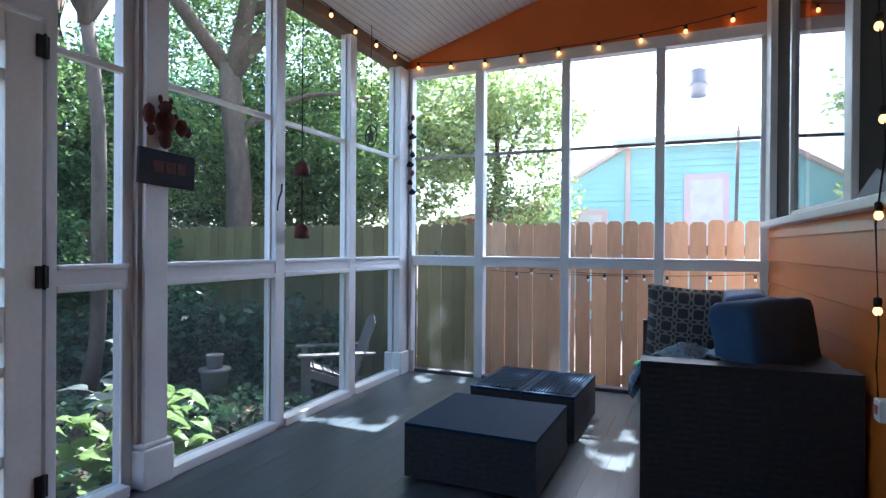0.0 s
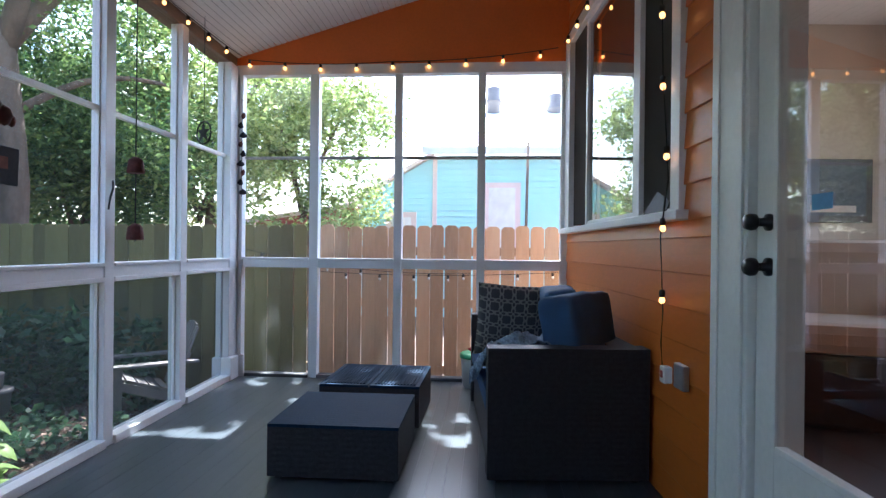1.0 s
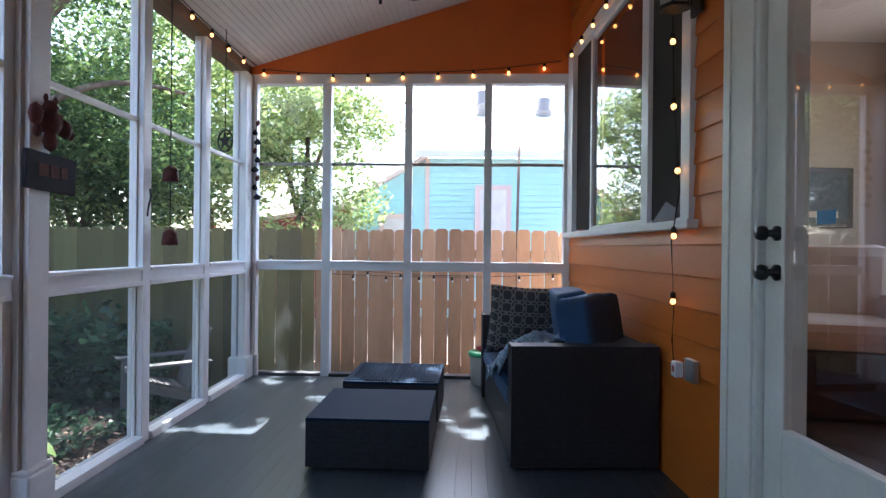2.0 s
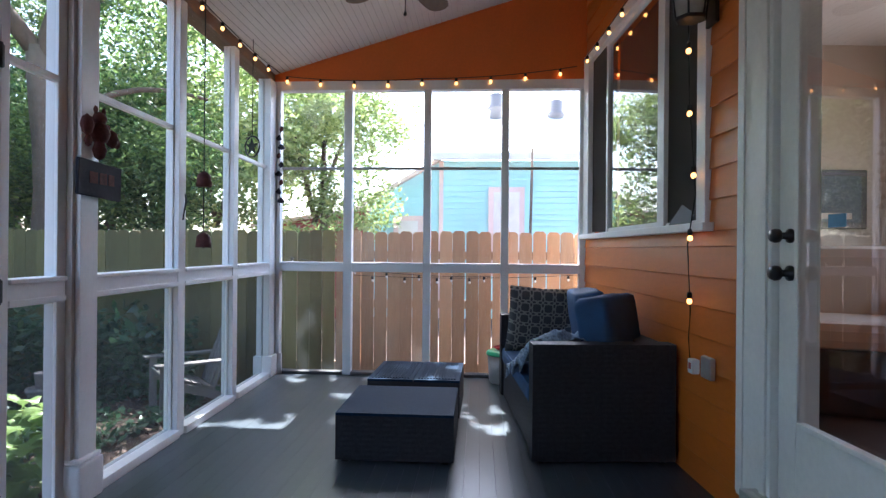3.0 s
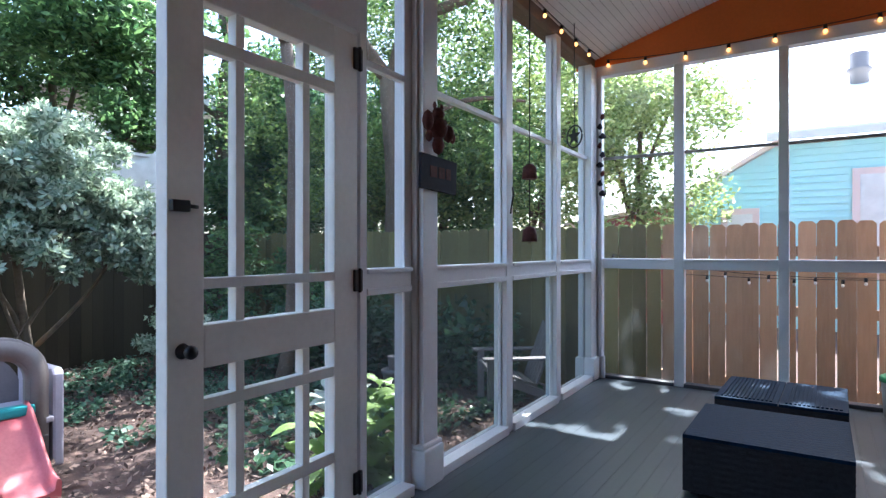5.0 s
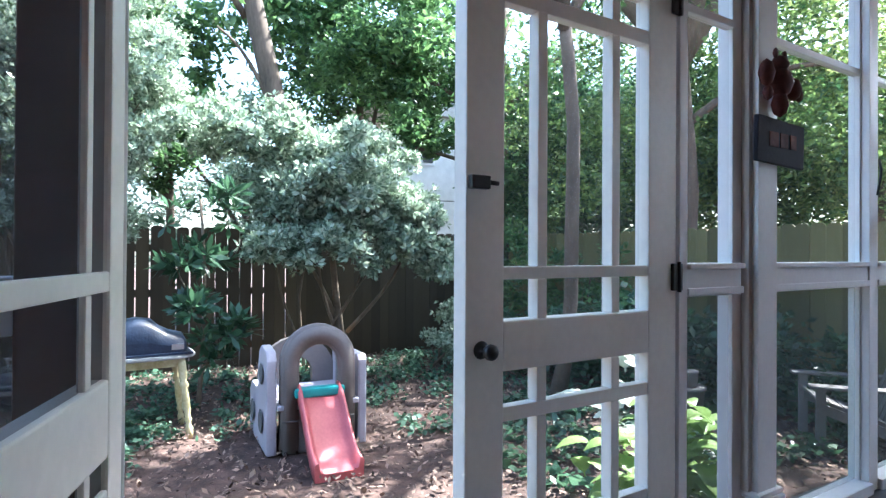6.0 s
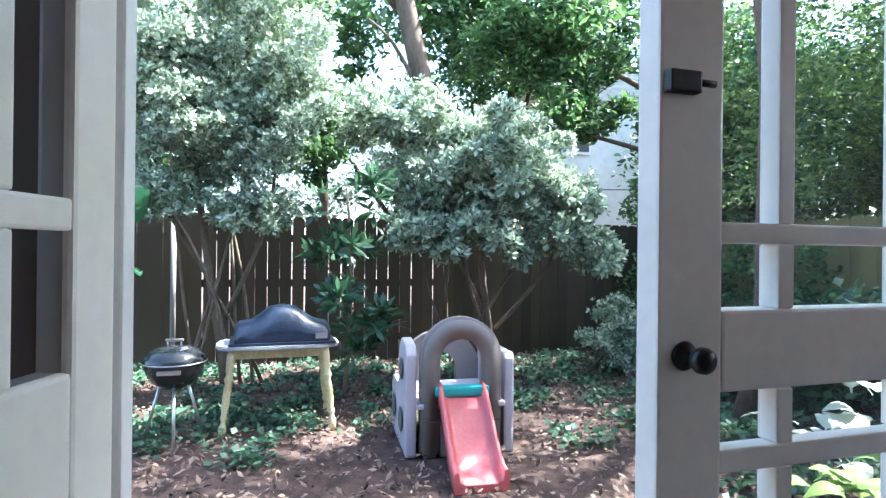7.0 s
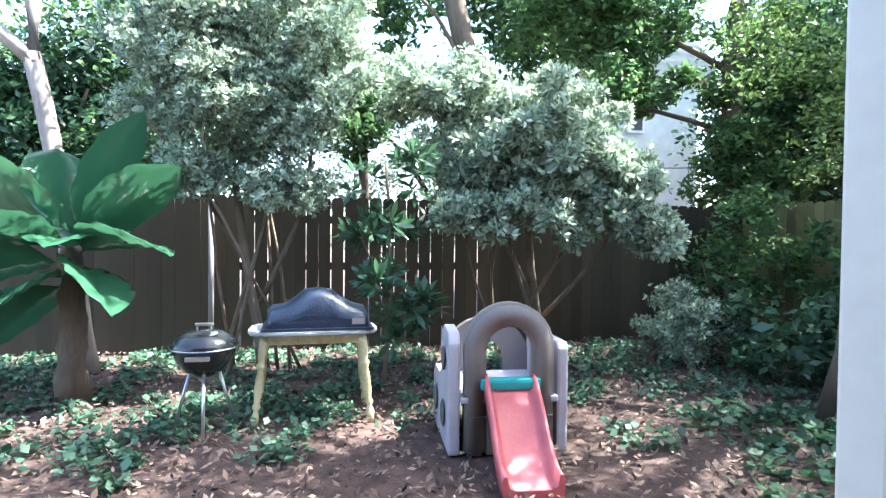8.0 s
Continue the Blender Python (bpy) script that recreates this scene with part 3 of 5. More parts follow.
tagged(part("ceiling", one_box(0.16, 3.2, -1.6, 5.1, 3.2, 3.3, 0, FRAME_H), M_CEIL), "plain white ceiling of the room indoors", "ceiling", kind="structure")
tagged(part("floor", one_box(0.16, 3.2, -1.6, 5.1, 0.08, 0.18, 0, FRAME_H), M_DARKWOOD), "dark wooden floor of the room indoors", "floor", kind="structure")
rw = empty("added_window", FRAME_H, label="unseen window added to light the room indoors", category="window", kind="structure")
for a, b_, c, d in ((2.14, 2.2, 0.94, 2.66), (4.2, 4.26, 0.94, 2.66), (2.2, 4.2, 0.94, 1.0), (2.2, 4.2, 2.6, 2.66), (3.18, 3.22, 1.0, 2.6)):
    part("window_frame", one_box(3.07, 3.12, a, b_, c, d, 0.004), M_WHITE, rw)
# added area lamp in the invented opening, brightens the room behind the glass
wl_data = bpy.data.lights.new("room_fill_lamp", 'AREA')
wl_data.shape, wl_data.size, wl_data.size_y, wl_data.energy, wl_data.color = 'RECTANGLE', 2.0, 1.5, 2.6, (1.0, 0.95, 0.88)
wl_ob = new("room_fill_lamp", wl_data)
wl_ob.matrix_world = FRAME_H @ look((3.14, 3.2, 1.8), (0.0, 3.2, 1.4))
pic = empty("picture", FRAME_H @ pose(2.35, 4.98, 1.72, 0, 0, 90), label="dark framed picture on the room wall", category="picture")
part("frame", one_box(-0.03, 0.0, -0.35, 0.35, -0.28, 0.28, 0.006), M_DARKWOOD, pic)
part("sheet", one_box(-0.036, -0.031, -0.29, 0.29, -0.22, 0.22), M_GREYFR, pic)
part("lettering_bar", one_box(-0.039, -0.037, -0.2, 0.2, -0.19, -0.13), M_CREAM, pic, "unreadable pale lettering")
ch = empty("armchair", FRAME_H @ pose(1.35, 3.45, 0.18, 0, 0, 70), label="cream upholstered armchair with dark base indoors", category="armchair")
part("base", one_box(-0.4, 0.4, -0.5, 0.5, 0.0, 0.42, 0.03), M_DARKWOOD, ch)
part("cushion", one_box(-0.42, 0.3, -0.42, 0.42, 0.42, 0.6, 0.06), M_CREAM, ch)
part("backrest", one_box(0.2, 0.42, -0.5, 0.5, 0.4, 1.08, 0.08), M_CREAM, ch)
part("armrest", one_box(-0.42, 0.3, 0.4, 0.54, 0.3, 0.75, 0.05), M_CREAM, ch)
part("armrest", one_box(-0.42, 0.3, -0.54, -0.4, 0.3, 0.75, 0.05), M_CREAM, ch)
cb = empty("cabinet", FRAME_H @ pose(2.5, 4.7, 0.18, 0, 0, 90), label="dark wooden cabinet against the room wall", category="cabinet")
part("body", one_box(-0.22, 0.25, -0.7, 0.7, 0.06, 0.8, 0.01), M_DARKWOOD, cb)
part("door", one_box(-0.24, -0.22, -0.66, -0.01, 0.1, 0.76, 0.006), M_DARKWOOD, cb)
part("door", one_box(-0.24, -0.22, 0.01, 0.66, 0.1, 0.76, 0.006), M_DARKWOOD, cb)

# ---------------- porch furniture ----------------
def weave(i, r):
    """Depth of the strand r at stake i: ribs, pressed in at every fourth stake."""
    return (0.0007 if r % 2 else 0.0) + (0.0007 if (i + 2 * (r % 2)) % 4 == 0 else 0.0)


def wicker_block(bm, x0, x1, y0, y1, z0, z1, pitch=0.014):
    """Sides of flat strands woven over stakes: one skin with the weave as relief."""
    loop = []
    for (xa, ya), (xb, yb), nx_, ny_ in (((x0, y0), (x1, y0), 0, -1), ((x1, y0), (x1, y1), 1, 0), ((x1, y1), (x0, y1), 0, 1), ((x0, y1), (x0, y0), -1, 0)):
        n = max(2, int(math.hypot(xb - xa, yb - ya) / 0.03))
        loop += [(xa + (xb - xa) * i / n, ya + (yb - ya) * i / n, nx_, ny_) for i in range(n)]
    rows = max(2, int((z1 - z0) / pitch))
    grid = []
    for r in range(rows + 1):
        z = z0 + (z1 - z0) * r / rows
        grid.append([bm.verts.new((x - nx_ * weave(i, r), y - ny_ * weave(i, r), z)) for i, (x, y, nx_, ny_) in enumerate(loop)])
    for a, c in zip(grid, grid[1:]):
        for i in range(len(loop)):
            k = (i + 1) % len(loop)
            bm.faces.new((a[i], a[k], c[k], c[i]))
    bm.faces.new(grid[0][::-1])
    bm.faces.new(grid[-1])
    return bm


def wicker_top(bm, x0, x1, y0, y1, z, pitch=0.018):
    """A slab whose upper skin carries the weave."""
    nx_, ny_ = max(2, int((x1 - x0) / 0.03)), max(2, int((y1 - y0) / pitch))
    g = [[bm.verts.new((x0 + (x1 - x0) * i / nx_, y0 + (y1 - y0) * j / ny_, z - weave(i, j) * 0.6)) for i in range(nx_ + 1)] for j in range(ny_ + 1)]
    for j in range(ny_):
        for i in range(nx_):
            bm.faces.new((g[j][i], g[j][i + 1], g[j + 1][i + 1], g[j + 1][i]))
    rim = g[0] + [g[j][-1] for j in range(1, ny_ + 1)] + g[-1][-2::-1] + [g[j][0] for j in range(ny_ - 1, 0, -1)]
    low = [bm.verts.new((v.co.x, v.co.y, z - 0.016)) for v in rim]
    for i in range(len(rim)):
        k = (i + 1) % len(rim)
        bm.faces.new((rim[i], low[i], low[k], rim[k]))
    bm.faces.new(low[::-1])
    return bm


def low_table(m, w, d, h, label, panels):
    t = empty("low_table", m, label=label, category="table", group="low wicker tables")
    part("body", wicker_block(bmesh.new(), -w / 2, w / 2, -d / 2, d / 2, 0.02, h - 0.012), M_WICKER, t)
    for sx in (-1, 1):
        for sy in (-1, 1):
            part("foot", one_box(sx * (w / 2 - 0.05) - 0.02, sx * (w / 2 - 0.05) + 0.02, sy * (d / 2 - 0.05) - 0.02, sy * (d / 2 - 0.05) + 0.02, 0, 0.02), M_BLACK, t)
    for i in range(panels):
        a, b = -w / 2 + w * i / panels + (0.003 if i else 0), -w / 2 + w * (i + 1) / panels - (0.003 if i < panels - 1 else 0)
        top = part("top_panel", wicker_top(bmesh.new(), a, b, -d / 2, d / 2, h), M_WICKER_TOP, t)
        if panels > 1:
            n = 13
            step = (b - a - 0.05) / n
            for k in range(n):
                x = a + 0.025 + (k + 0.5) * step
                part("slat", one_box(x - step * 0.29, x + step * 0.29, -d / 2 + 0.03, d / 2 - 0.03, h, h + 0.007), M_WICKER_TOP, top)
    return t


low_table(pose(-0.805, 2.97, 0), 0.67, 0.66, 0.285, "low black wicker table with a flat woven top", 1)
low_table(pose(-0.79, 3.83, 0, 0, 0, -1), 0.66, 0.66, 0.285, "low black wicker table with sun patches on its two-part top", 2)

sofa = empty("loveseat", pose(-0.03, 2.70, 0, 0, 0, 4.5), label="black wicker loveseat with navy cushions along the orange wall", category="sofa")
SW, SL = 0.815, 1.62
part("armrest", wicker_block(bmesh.new(), 0, SW, 0, 0.13, 0.02, 0.668), M_WICKER, sofa)
part("armrest", wicker_block(bmesh.new(), 0, SW, SL - 0.13, SL, 0.02, 0.668), M_WICKER, sofa)
part("arm_cap", wicker_top(bmesh.new(), 0, SW, 0, 0.13, 0.68), M_WICKER, sofa)
part("arm_cap", wicker_top(bmesh.new(), 0, SW, SL - 0.13, SL, 0.68), M_WICKER, sofa)
part("seat_base", wicker_block(bmesh.new(), 0.02, SW - 0.1, 0.13, SL - 0.13, 0.02, 0.30), M_WICKER, sofa)
part("back_frame", wicker_block(bmesh.new(), SW - 0.14, SW, 0.13, SL - 0.13, 0.02, 0.66), M_WICKER, sofa)
for i in range(2):
    a = 0.14 + i * (SL - 0.28) / 2
    part("seat_cushion", one_box(0.0, SW - 0.16, a + 0.004, a + (SL - 0.28) / 2 - 0.004, 0.302, 0.42, 0.035), M_NAVY, sofa, "navy canvas seat cushion")
for sx in (0.06, SW - 0.06):
    for sy in (0.06, SL - 0.06):
        part("foot", lathe([(0.025, 0), (0.025, 0.02)], 10, pose(sx, sy, 0)), M_BLACK, sofa)
SM = sofa.matrix_world.copy()
def box_cushion(w, h, t, m):
    """A boxy stuffed cushion: rounded slab, swollen in the middle."""
    b = bmesh.new()
    n = 10
    box(b, -w / 2, w / 2, -t / 2, t / 2, -h / 2, h / 2)
    bmesh.ops.subdivide_edges(b, edges=b.edges[:], cuts=n, use_grid_fill=True)
    for v in b.verts:
        u, q, k = v.co.x / (w / 2), v.co.y / (t / 2), v.co.z / (h / 2)
        r = (abs(u) ** 14 + abs(q) ** 7 + abs(k) ** 14) ** (1 / 11.0)
        if r > 1:
            v.co /= r ** 0.85
        v.co.y *= 1 + 0.18 * (1 - min(1, u * u)) * (1 - min(1, k * k))
        v.co += v.co.normalized() * (0.010 * noise.noise(v.co * 8) + 0.004 * noise.noise(v.co * 24))
    for f in b.faces:
        f.smooth = True
    bmesh.ops.transform(b, matrix=m, verts=b.verts[:])
    return b


for yy, rz in ((0.36, -38), (0.86, -6)):
    c = part("back_cushion", box_cushion(0.56, 0.50, 0.20, pose(0.55, yy, 0.685, 0, 0, rz) @ pose(0, 0, 0, 0, -9, 0) @ pose(0, 0, 0, 0, 0, 90)), M_NAVY)
    c.matrix_world = SM
    tagged(c, "plump navy canvas back cushion on the loveseat", "cushion", "loose cushions")

# patterned cushion: the figure is worked in the cloth
m = mat("patterned_cloth", (0.06, 0.058, 0.062), 0.9, 0.2, 10, 200, 0.3)
nt = m.node_tree
N, L = nt.nodes, nt.links
tc = N.new("ShaderNodeTexCoord")
sp = N.new("ShaderNodeSeparateXYZ")
L.new(tc.outputs["Object"], sp.inputs[0])


def mnode(op, a, b=None):
    n = N.new("ShaderNodeMath")
    n.operation = op
    for i, v in enumerate((a, b)):
        if v is None:
            continue
        if isinstance(v, (int, float)):
            n.inputs[i].default_value = v
        else:
            L.new(v, n.inputs[i])
    return n.outputs[0]


cell = 0.176
us = [mnode('SUBTRACT', mnode('PINGPONG', mnode('ADD', s, 10.0), cell / 2), cell / 4) for s in (sp.outputs[0], sp.outputs[2])]
ang = mnode('ARCTAN2', us[1], us[0])
rad = mnode('POWER', mnode('ADD', mnode('MULTIPLY', us[0], us[0]), mnode('MULTIPLY', us[1], us[1])), 0.5)
petal_core = mnode('LESS_THAN', rad, 0.010)
petal = mnode('ADD', 0.030, mnode('MULTIPLY', mnode('COSINE', mnode('MULTIPLY', ang, 4.0)), 0.014))
ring = mnode('LESS_THAN', mnode('ABSOLUTE', mnode('SUBTRACT', rad, petal)), 0.0095)
ring = mnode('MAXIMUM', ring, petal_core)
mx = N.new("ShaderNodeMix")
mx.data_type = 'RGBA'
L.new(ring, mx.inputs[0])
bs = N["Principled BSDF"]
L.new(bs.inputs["Base Color"].links[0].from_socket, mx.inputs[6])
mx.inputs[7].default_value = (0.25, 0.23, 0.205, 1)
L.new(mx.outputs[2], bs.inputs["Base Color"])
M_PATTERN = m
pc = part("patterned_cushion", pillow(0.53, 0.54, 0.17, 14, 2.6), M_PATTERN)
pc.matrix_world = pose(0.15, 3.96, 0.665, 12, 3, 4)
tagged(pc, "square dark cushion with a pale lattice flower pattern on the loveseat", "cushion", "loose cushions")

# crumpled throw over the near arm and seat
b = bmesh.new()
nx, ny = 36, 26
g = {}
for i in range(nx + 1):
    for j in range(ny + 1):
        u, v = i / nx, j / ny
        x = -0.055 + 0.62 * u
        y = 0.143 + 0.66 * v
        hump = math.exp(-((u - 0.5) ** 2) * 2.2 - ((v - 0.12) ** 2) * 5)
        z = 0.455 + 0.245 * hump + 0.06 * noise.noise(Vector((x * 9, y * 9, 0))) * (0.4 + hump) + 0.035 * abs(noise.noise(Vector((x * 20, y * 20, 3))))
        z = max(z, 0.432)
        if u < 0.12:
            z -= (0.12 - u) * 1.0 * (0.6 + noise.noise(Vector((y * 12, 1, 7))))
        g[i, j] = b.verts.new((x, y, z))
for i in range(nx):
    for j in range(ny):
        f = b.faces.new((g[i, j], g[i + 1, j], g[i + 1, j + 1], g[i, j + 1]))
        f.smooth = True
th = part("throw_blanket", b, M_THROW)
th.matrix_world = SM
sol = th.modifiers.new("thick", 'SOLIDIFY')
sol.thickness = 0.008
tagged(th, "crumpled blue-grey throw blanket on the loveseat", "blanket")

# storage tub
tub = empty("storage_tub", pose(-0.12, 4.72, 0), label="milky plastic storage tub with a green lid", category="tub")
part("body", lathe([(0.10, 0.0), (0.115, 0.015), (0.130, 0.26)], 24), M_CLEARBIN, tub)
part("lid", lathe([(0.139, 0.255), (0.141, 0.265), (0.139, 0.287), (0.125, 0.295), (0.001, 0.295)], 24), M_GREEN_LID, tub, "green plastic lid")
rc = part("red_cloth", pillow(0.17, 0.15, 0.05, 8, 2, None, pose(-0.10, 4.73, 0.317, 90, 0, 20)), mat("red_cloth", (0.35, 0.03, 0.03), 0.9, 0.2, 8, 60, 0.4))
tagged(rc, "folded red cloth on the tub lid", "cloth")


# ---------------- ground and yard ----------------
b = bmesh.new()
gx = [-60, -30, -20, -15] + [-12 + 0.25 * i for i in range(41)] + [-1, 4, 12, 30, 60]
gy = [-60, -30, -15, -9] + [-6 + 0.25 * i for i in range(49)] + [8, 12, 20, 40, 80]
g = {}
for i, x in enumerate(gx):
    for j, y in enumerate(gy):
        near = -12 <= x <= -2.4 and -6 <= y <= 6
        z = GROUND + (0.03 * noise.noise(Vector((x * 0.8, y * 0.8, 0))) + 0.012 * noise.noise(Vector((x * 3.1, y * 3.1, 5))) if near else 0)
        if x > -2.5 and -4 < y < 5.2:
            z = GROUND - 0.05
        g[i, j] = b.verts.new((x, y, z))
for i in range(len(gx) - 1):
    for j in range(len(gy) - 1):
        f = b.faces.new((g[i, j], g[i + 1, j], g[i + 1, j + 1], g[i, j + 1]))
        f.smooth = True
tagged(part("ground", b, M_GROUND), "brown mulched yard soil under trees", "ground", kind="structure")

# dry leaves and chips on the soil
n = 30000
c = np.stack([RNG.uniform(-9, -2.6, n), RNG.uniform(-4.5, 5.8, n), np.full(n, GROUND + 0.02)], 1)
c[:, 2] += RNG.random(n) * 0.03
ob = new("leaf_litter", raw_mesh("leaf_litter", leaf_quads(c, 0.036, 0.5, 0, 0.6, 2.0), 4, M_LITTER))
tagged(ob, "dry brown fallen leaves on the soil", "leaf litter", kind="stuff")

# low ground cover
cl = []
rg = np.random.default_rng(3)
for _ in range(520):
    x, y = rg.uniform(-8.6, -4.3), rg.uniform(-4.0, 5.6)
    dense = 0.9 if x < -6.0 else 0.16
    if y < 0.5 and x < -5.3:
        dense = 1.0
    if rg.random() > dense or (-5.7 < x < -3.5 and 0.6 < y < 2.1):
        continue
    s = rg.uniform(0.10, 0.28)
    cl.append((x, y, GROUND + 0.05, s, s, 0.07))
ob = new("ground_cover", raw_mesh("ground_cover", leaf_quads(blobs(cl, 60, 0.1), 0.05, 0.8, 0, 0.35, 1.6), 4, M_IVY))
tagged(ob, "low leafy green ground cover", "ground cover", kind="stuff")


# fences of dog-eared boards
def board_mesh(name, w, h, material):
    e = 0.028
    return mesh_of(name, prism([(-w / 2, 0), (w / 2, 0), (w / 2, h - e), (w / 2 - e, h), (-w / 2 + e, h), (-w / 2, h - e)], 0.018), material)


def fence(name, m, length, material, label, gap, seed, moss_shade=0.0, open_from=0.0, open_to=99.0):
    rgf = random.Random(seed)
    fe = empty(name, m, label=label, category="fence", kind="structure")
    me = [board_mesh("board", 0.138, hh, material) for hh in (1.80, 1.81, 1.795)]
    # boards of the first stretch: moss and painted-in shade
    old = [board_mesh("board", 0.138, hh, M_FENCE_MOSS_SHADE) for hh in (1.80, 1.81, 1.795)]
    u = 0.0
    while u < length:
        o = new("board", (old if u < moss_shade else me)[rgf.randrange(3)])
        o.parent = fe
        o.location = (u, rgf.uniform(-0.004, 0.0), rgf.uniform(0, 0.012))
        o.rotation_euler = (rgf.uniform(-0.004, 0.004), rgf.uniform(-0.003, 0.003), 0)
        u += 0.1388 + (rgf.uniform(0.2, 1.9) * gap if open_from < u < open_to else rgf.uniform(0, 0.001))
    for z in (0.25, 0.95, 1.5):
        part("fence_rail", one_box(-0.1, length, 0.022, 0.06, z, z + 0.09, 0.004), material, fe)
    for i in range(int(length / 2.4) + 1):
        part("fence_post", one_box(i * 2.4 - 0.045, i * 2.4 + 0.045, 0.06, 0.15, 0, 1.75, 0.006), material, fe)
    return fe


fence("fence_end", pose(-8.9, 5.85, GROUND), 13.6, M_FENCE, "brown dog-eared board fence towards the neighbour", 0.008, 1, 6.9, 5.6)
fence("fence_back", pose(-8.75, -8.5, GROUND, 0, 0, 90), 14.4, M_FENCE_SHADED, "weathered board fence behind the yard with shade put into its dark colour", 0.010, 2, 0.0, 7.65, 10.6)
pp = part("fence_pipe", tube([(-8.6, -1.05, GROUND), (-8.6, -1.05, 1.35)], 0.03, 10), M_CHAIR)
tagged(pp, "grey metal pole beside the back fence", "pole")


# ---------------- trees and shrubs ----------------
def foliage(name, parent, clumps, per, size, material, slim=0.45, droop=0.3, up=0.5):
    ob = new(name, raw_mesh(name, leaf_quads(blobs(clumps, per), size, slim, droop, 0.35, up), 4, material))
    if parent is not None:
        ob.parent = parent
    return ob


def limb_points(a, b, bend, n=6, seed=0):
    a, b = Vector(a), Vector(b)
    out = []
    for i in range(n + 1):
        t = i / n
        p = a.lerp(b, t) + Vector(bend) * math.sin(t * math.pi)
        p += 0.04 * (b - a).length / 3 * Vector((noise.noise(Vector((t * 3, seed, 0))), noise.noise(Vector((t * 3, seed, 9))), 0))
        out.append(p)
    return out


def rosettes(clumps, per, leaves, size, slim=0.34):
    """Whorls of leaves at twig tips, which point outwards and up from their clump."""
    tips = blobs(clumps, per, 0.2)
    out = tips - np.repeat(np.array([c[:3] for c in clumps]), per, axis=0)
    axis = out / (np.linalg.norm(out, axis=1)[:, None] + 1e-6) + np.array([0, 0, 0.7]) + 0.35 * RNG.normal(size=tips.shape)
    axis /= np.linalg.norm(axis, axis=1)[:, None]
    side = np.cross(axis, RNG.normal(size=tips.shape))
    side /= np.linalg.norm(side, axis=1)[:, None]
    third = np.cross(axis, side)
    big = size * RNG.uniform(0.7, 1.25, size=(len(tips), 1))
    quads = []
    for k in range(leaves):
        a = (2 * math.pi * k / leaves + 0.5 * RNG.normal(size=len(tips)))[:, None]
        e = RNG.uniform(0.15, 0.95, size=(len(tips), 1))
        flat = side * np.cos(a) + third * np.sin(a)
        d = flat * np.cos(e) + axis * np.sin(e)
        w = (third * np.cos(a) - side * np.sin(a)) * big * slim * 0.5
        quads.append(np.stack([tips + d * big * 0.06, tips + d * big * 0.62 + w, tips + d * big, tips + d * big * 0.62 - w], axis=1))
    return np.concatenate(quads).reshape(-1, 3)


def tree(label, trunk, limbs, clumps, per, size, leafm, barkm=None, slim=0.45, kind_word="tree", droop=0.3, stems=0, whorl=0):
    """trunk and limbs: (from, to, bend, radius at foot, radius at tip)."""
    t = empty(kind_word, None, label=label, category=kind_word)
    for i, (a, b, bend, r0, r1) in enumerate([trunk] + limbs):
        pts = limb_points(a, b, bend, 7, i + len(limbs))
        rad = [r0 + (r1 - r0) * k / 7 for k in range(8)]
        if i == 0:
            rad[0] *= 1.25
        part("trunk" if i == 0 else "limb", tube(pts, rad, 10 if i == 0 else 7), barkm or M_BARK, t)
    rgt = random.Random(len(clumps) + int(per))
    base = Vector(trunk[0])
    for i in range(stems):
        c = clumps[rgt.randrange(len(clumps))]
        a = base + Vector((rgt.uniform(-0.25, 0.25), rgt.uniform(-0.5, 0.5), 0))
        pts = limb_points(a, c[:3], (rgt.uniform(-0.2, 0.2), rgt.uniform(-0.3, 0.3), 0.15), 7, i)
        part("stem", tube(pts, [0.02 - 0.002 * k for k in range(8)], 6), barkm or M_BARK, t)
    if whorl:
        crown = new("crown", raw_mesh("crown", rosettes(clumps, per, whorl, size, slim), 4, leafm))
        crown.parent = t
    else:
        foliage("crown", t, clumps, per, size, leafm, slim, droop)
    return t


G = GROUND
# tall leaning tree behind the play frame
tree("tall leaning tree with a brown trunk behind the shrubs", ((-9.6, 2.95, G), (-10.0, 1.0, 8.0), (0.1, 0.12, 0), 0.2, 0.11),
     [((-9.75, 2.15, 3.2), (-9.6, 1.3, 4.3), (0, 0, 0.2), 0.04, 0.015), ((-9.85, 1.75, 4.6), (-9.4, 0.2, 5.6), (0, 0, 0.3), 0.06, 0.02), ((-9.9, 1.5, 5.6), (-8.4, 3.6, 7.2), (0, 0, 0.4), 0.07, 0.02)],
     sub_clumps((-10.0, 4.6, 5.6), (1.9, 1.7, 2.0), 34, 0.6, 11) + sub_clumps((-11.3, 3.0, 7.8), (1.8, 2.0, 1.4), 26, 0.6, 12) + sub_clumps((-10.6, 2.8, 5.0), (0.8, 1.0, 1.0), 18, 0.5, 13) + sub_clumps((-11.8, 1.3, 4.6), (0.8, 0.9, 1.0), 13, 0.4, 14), 150, 0.15, M_GREEN)
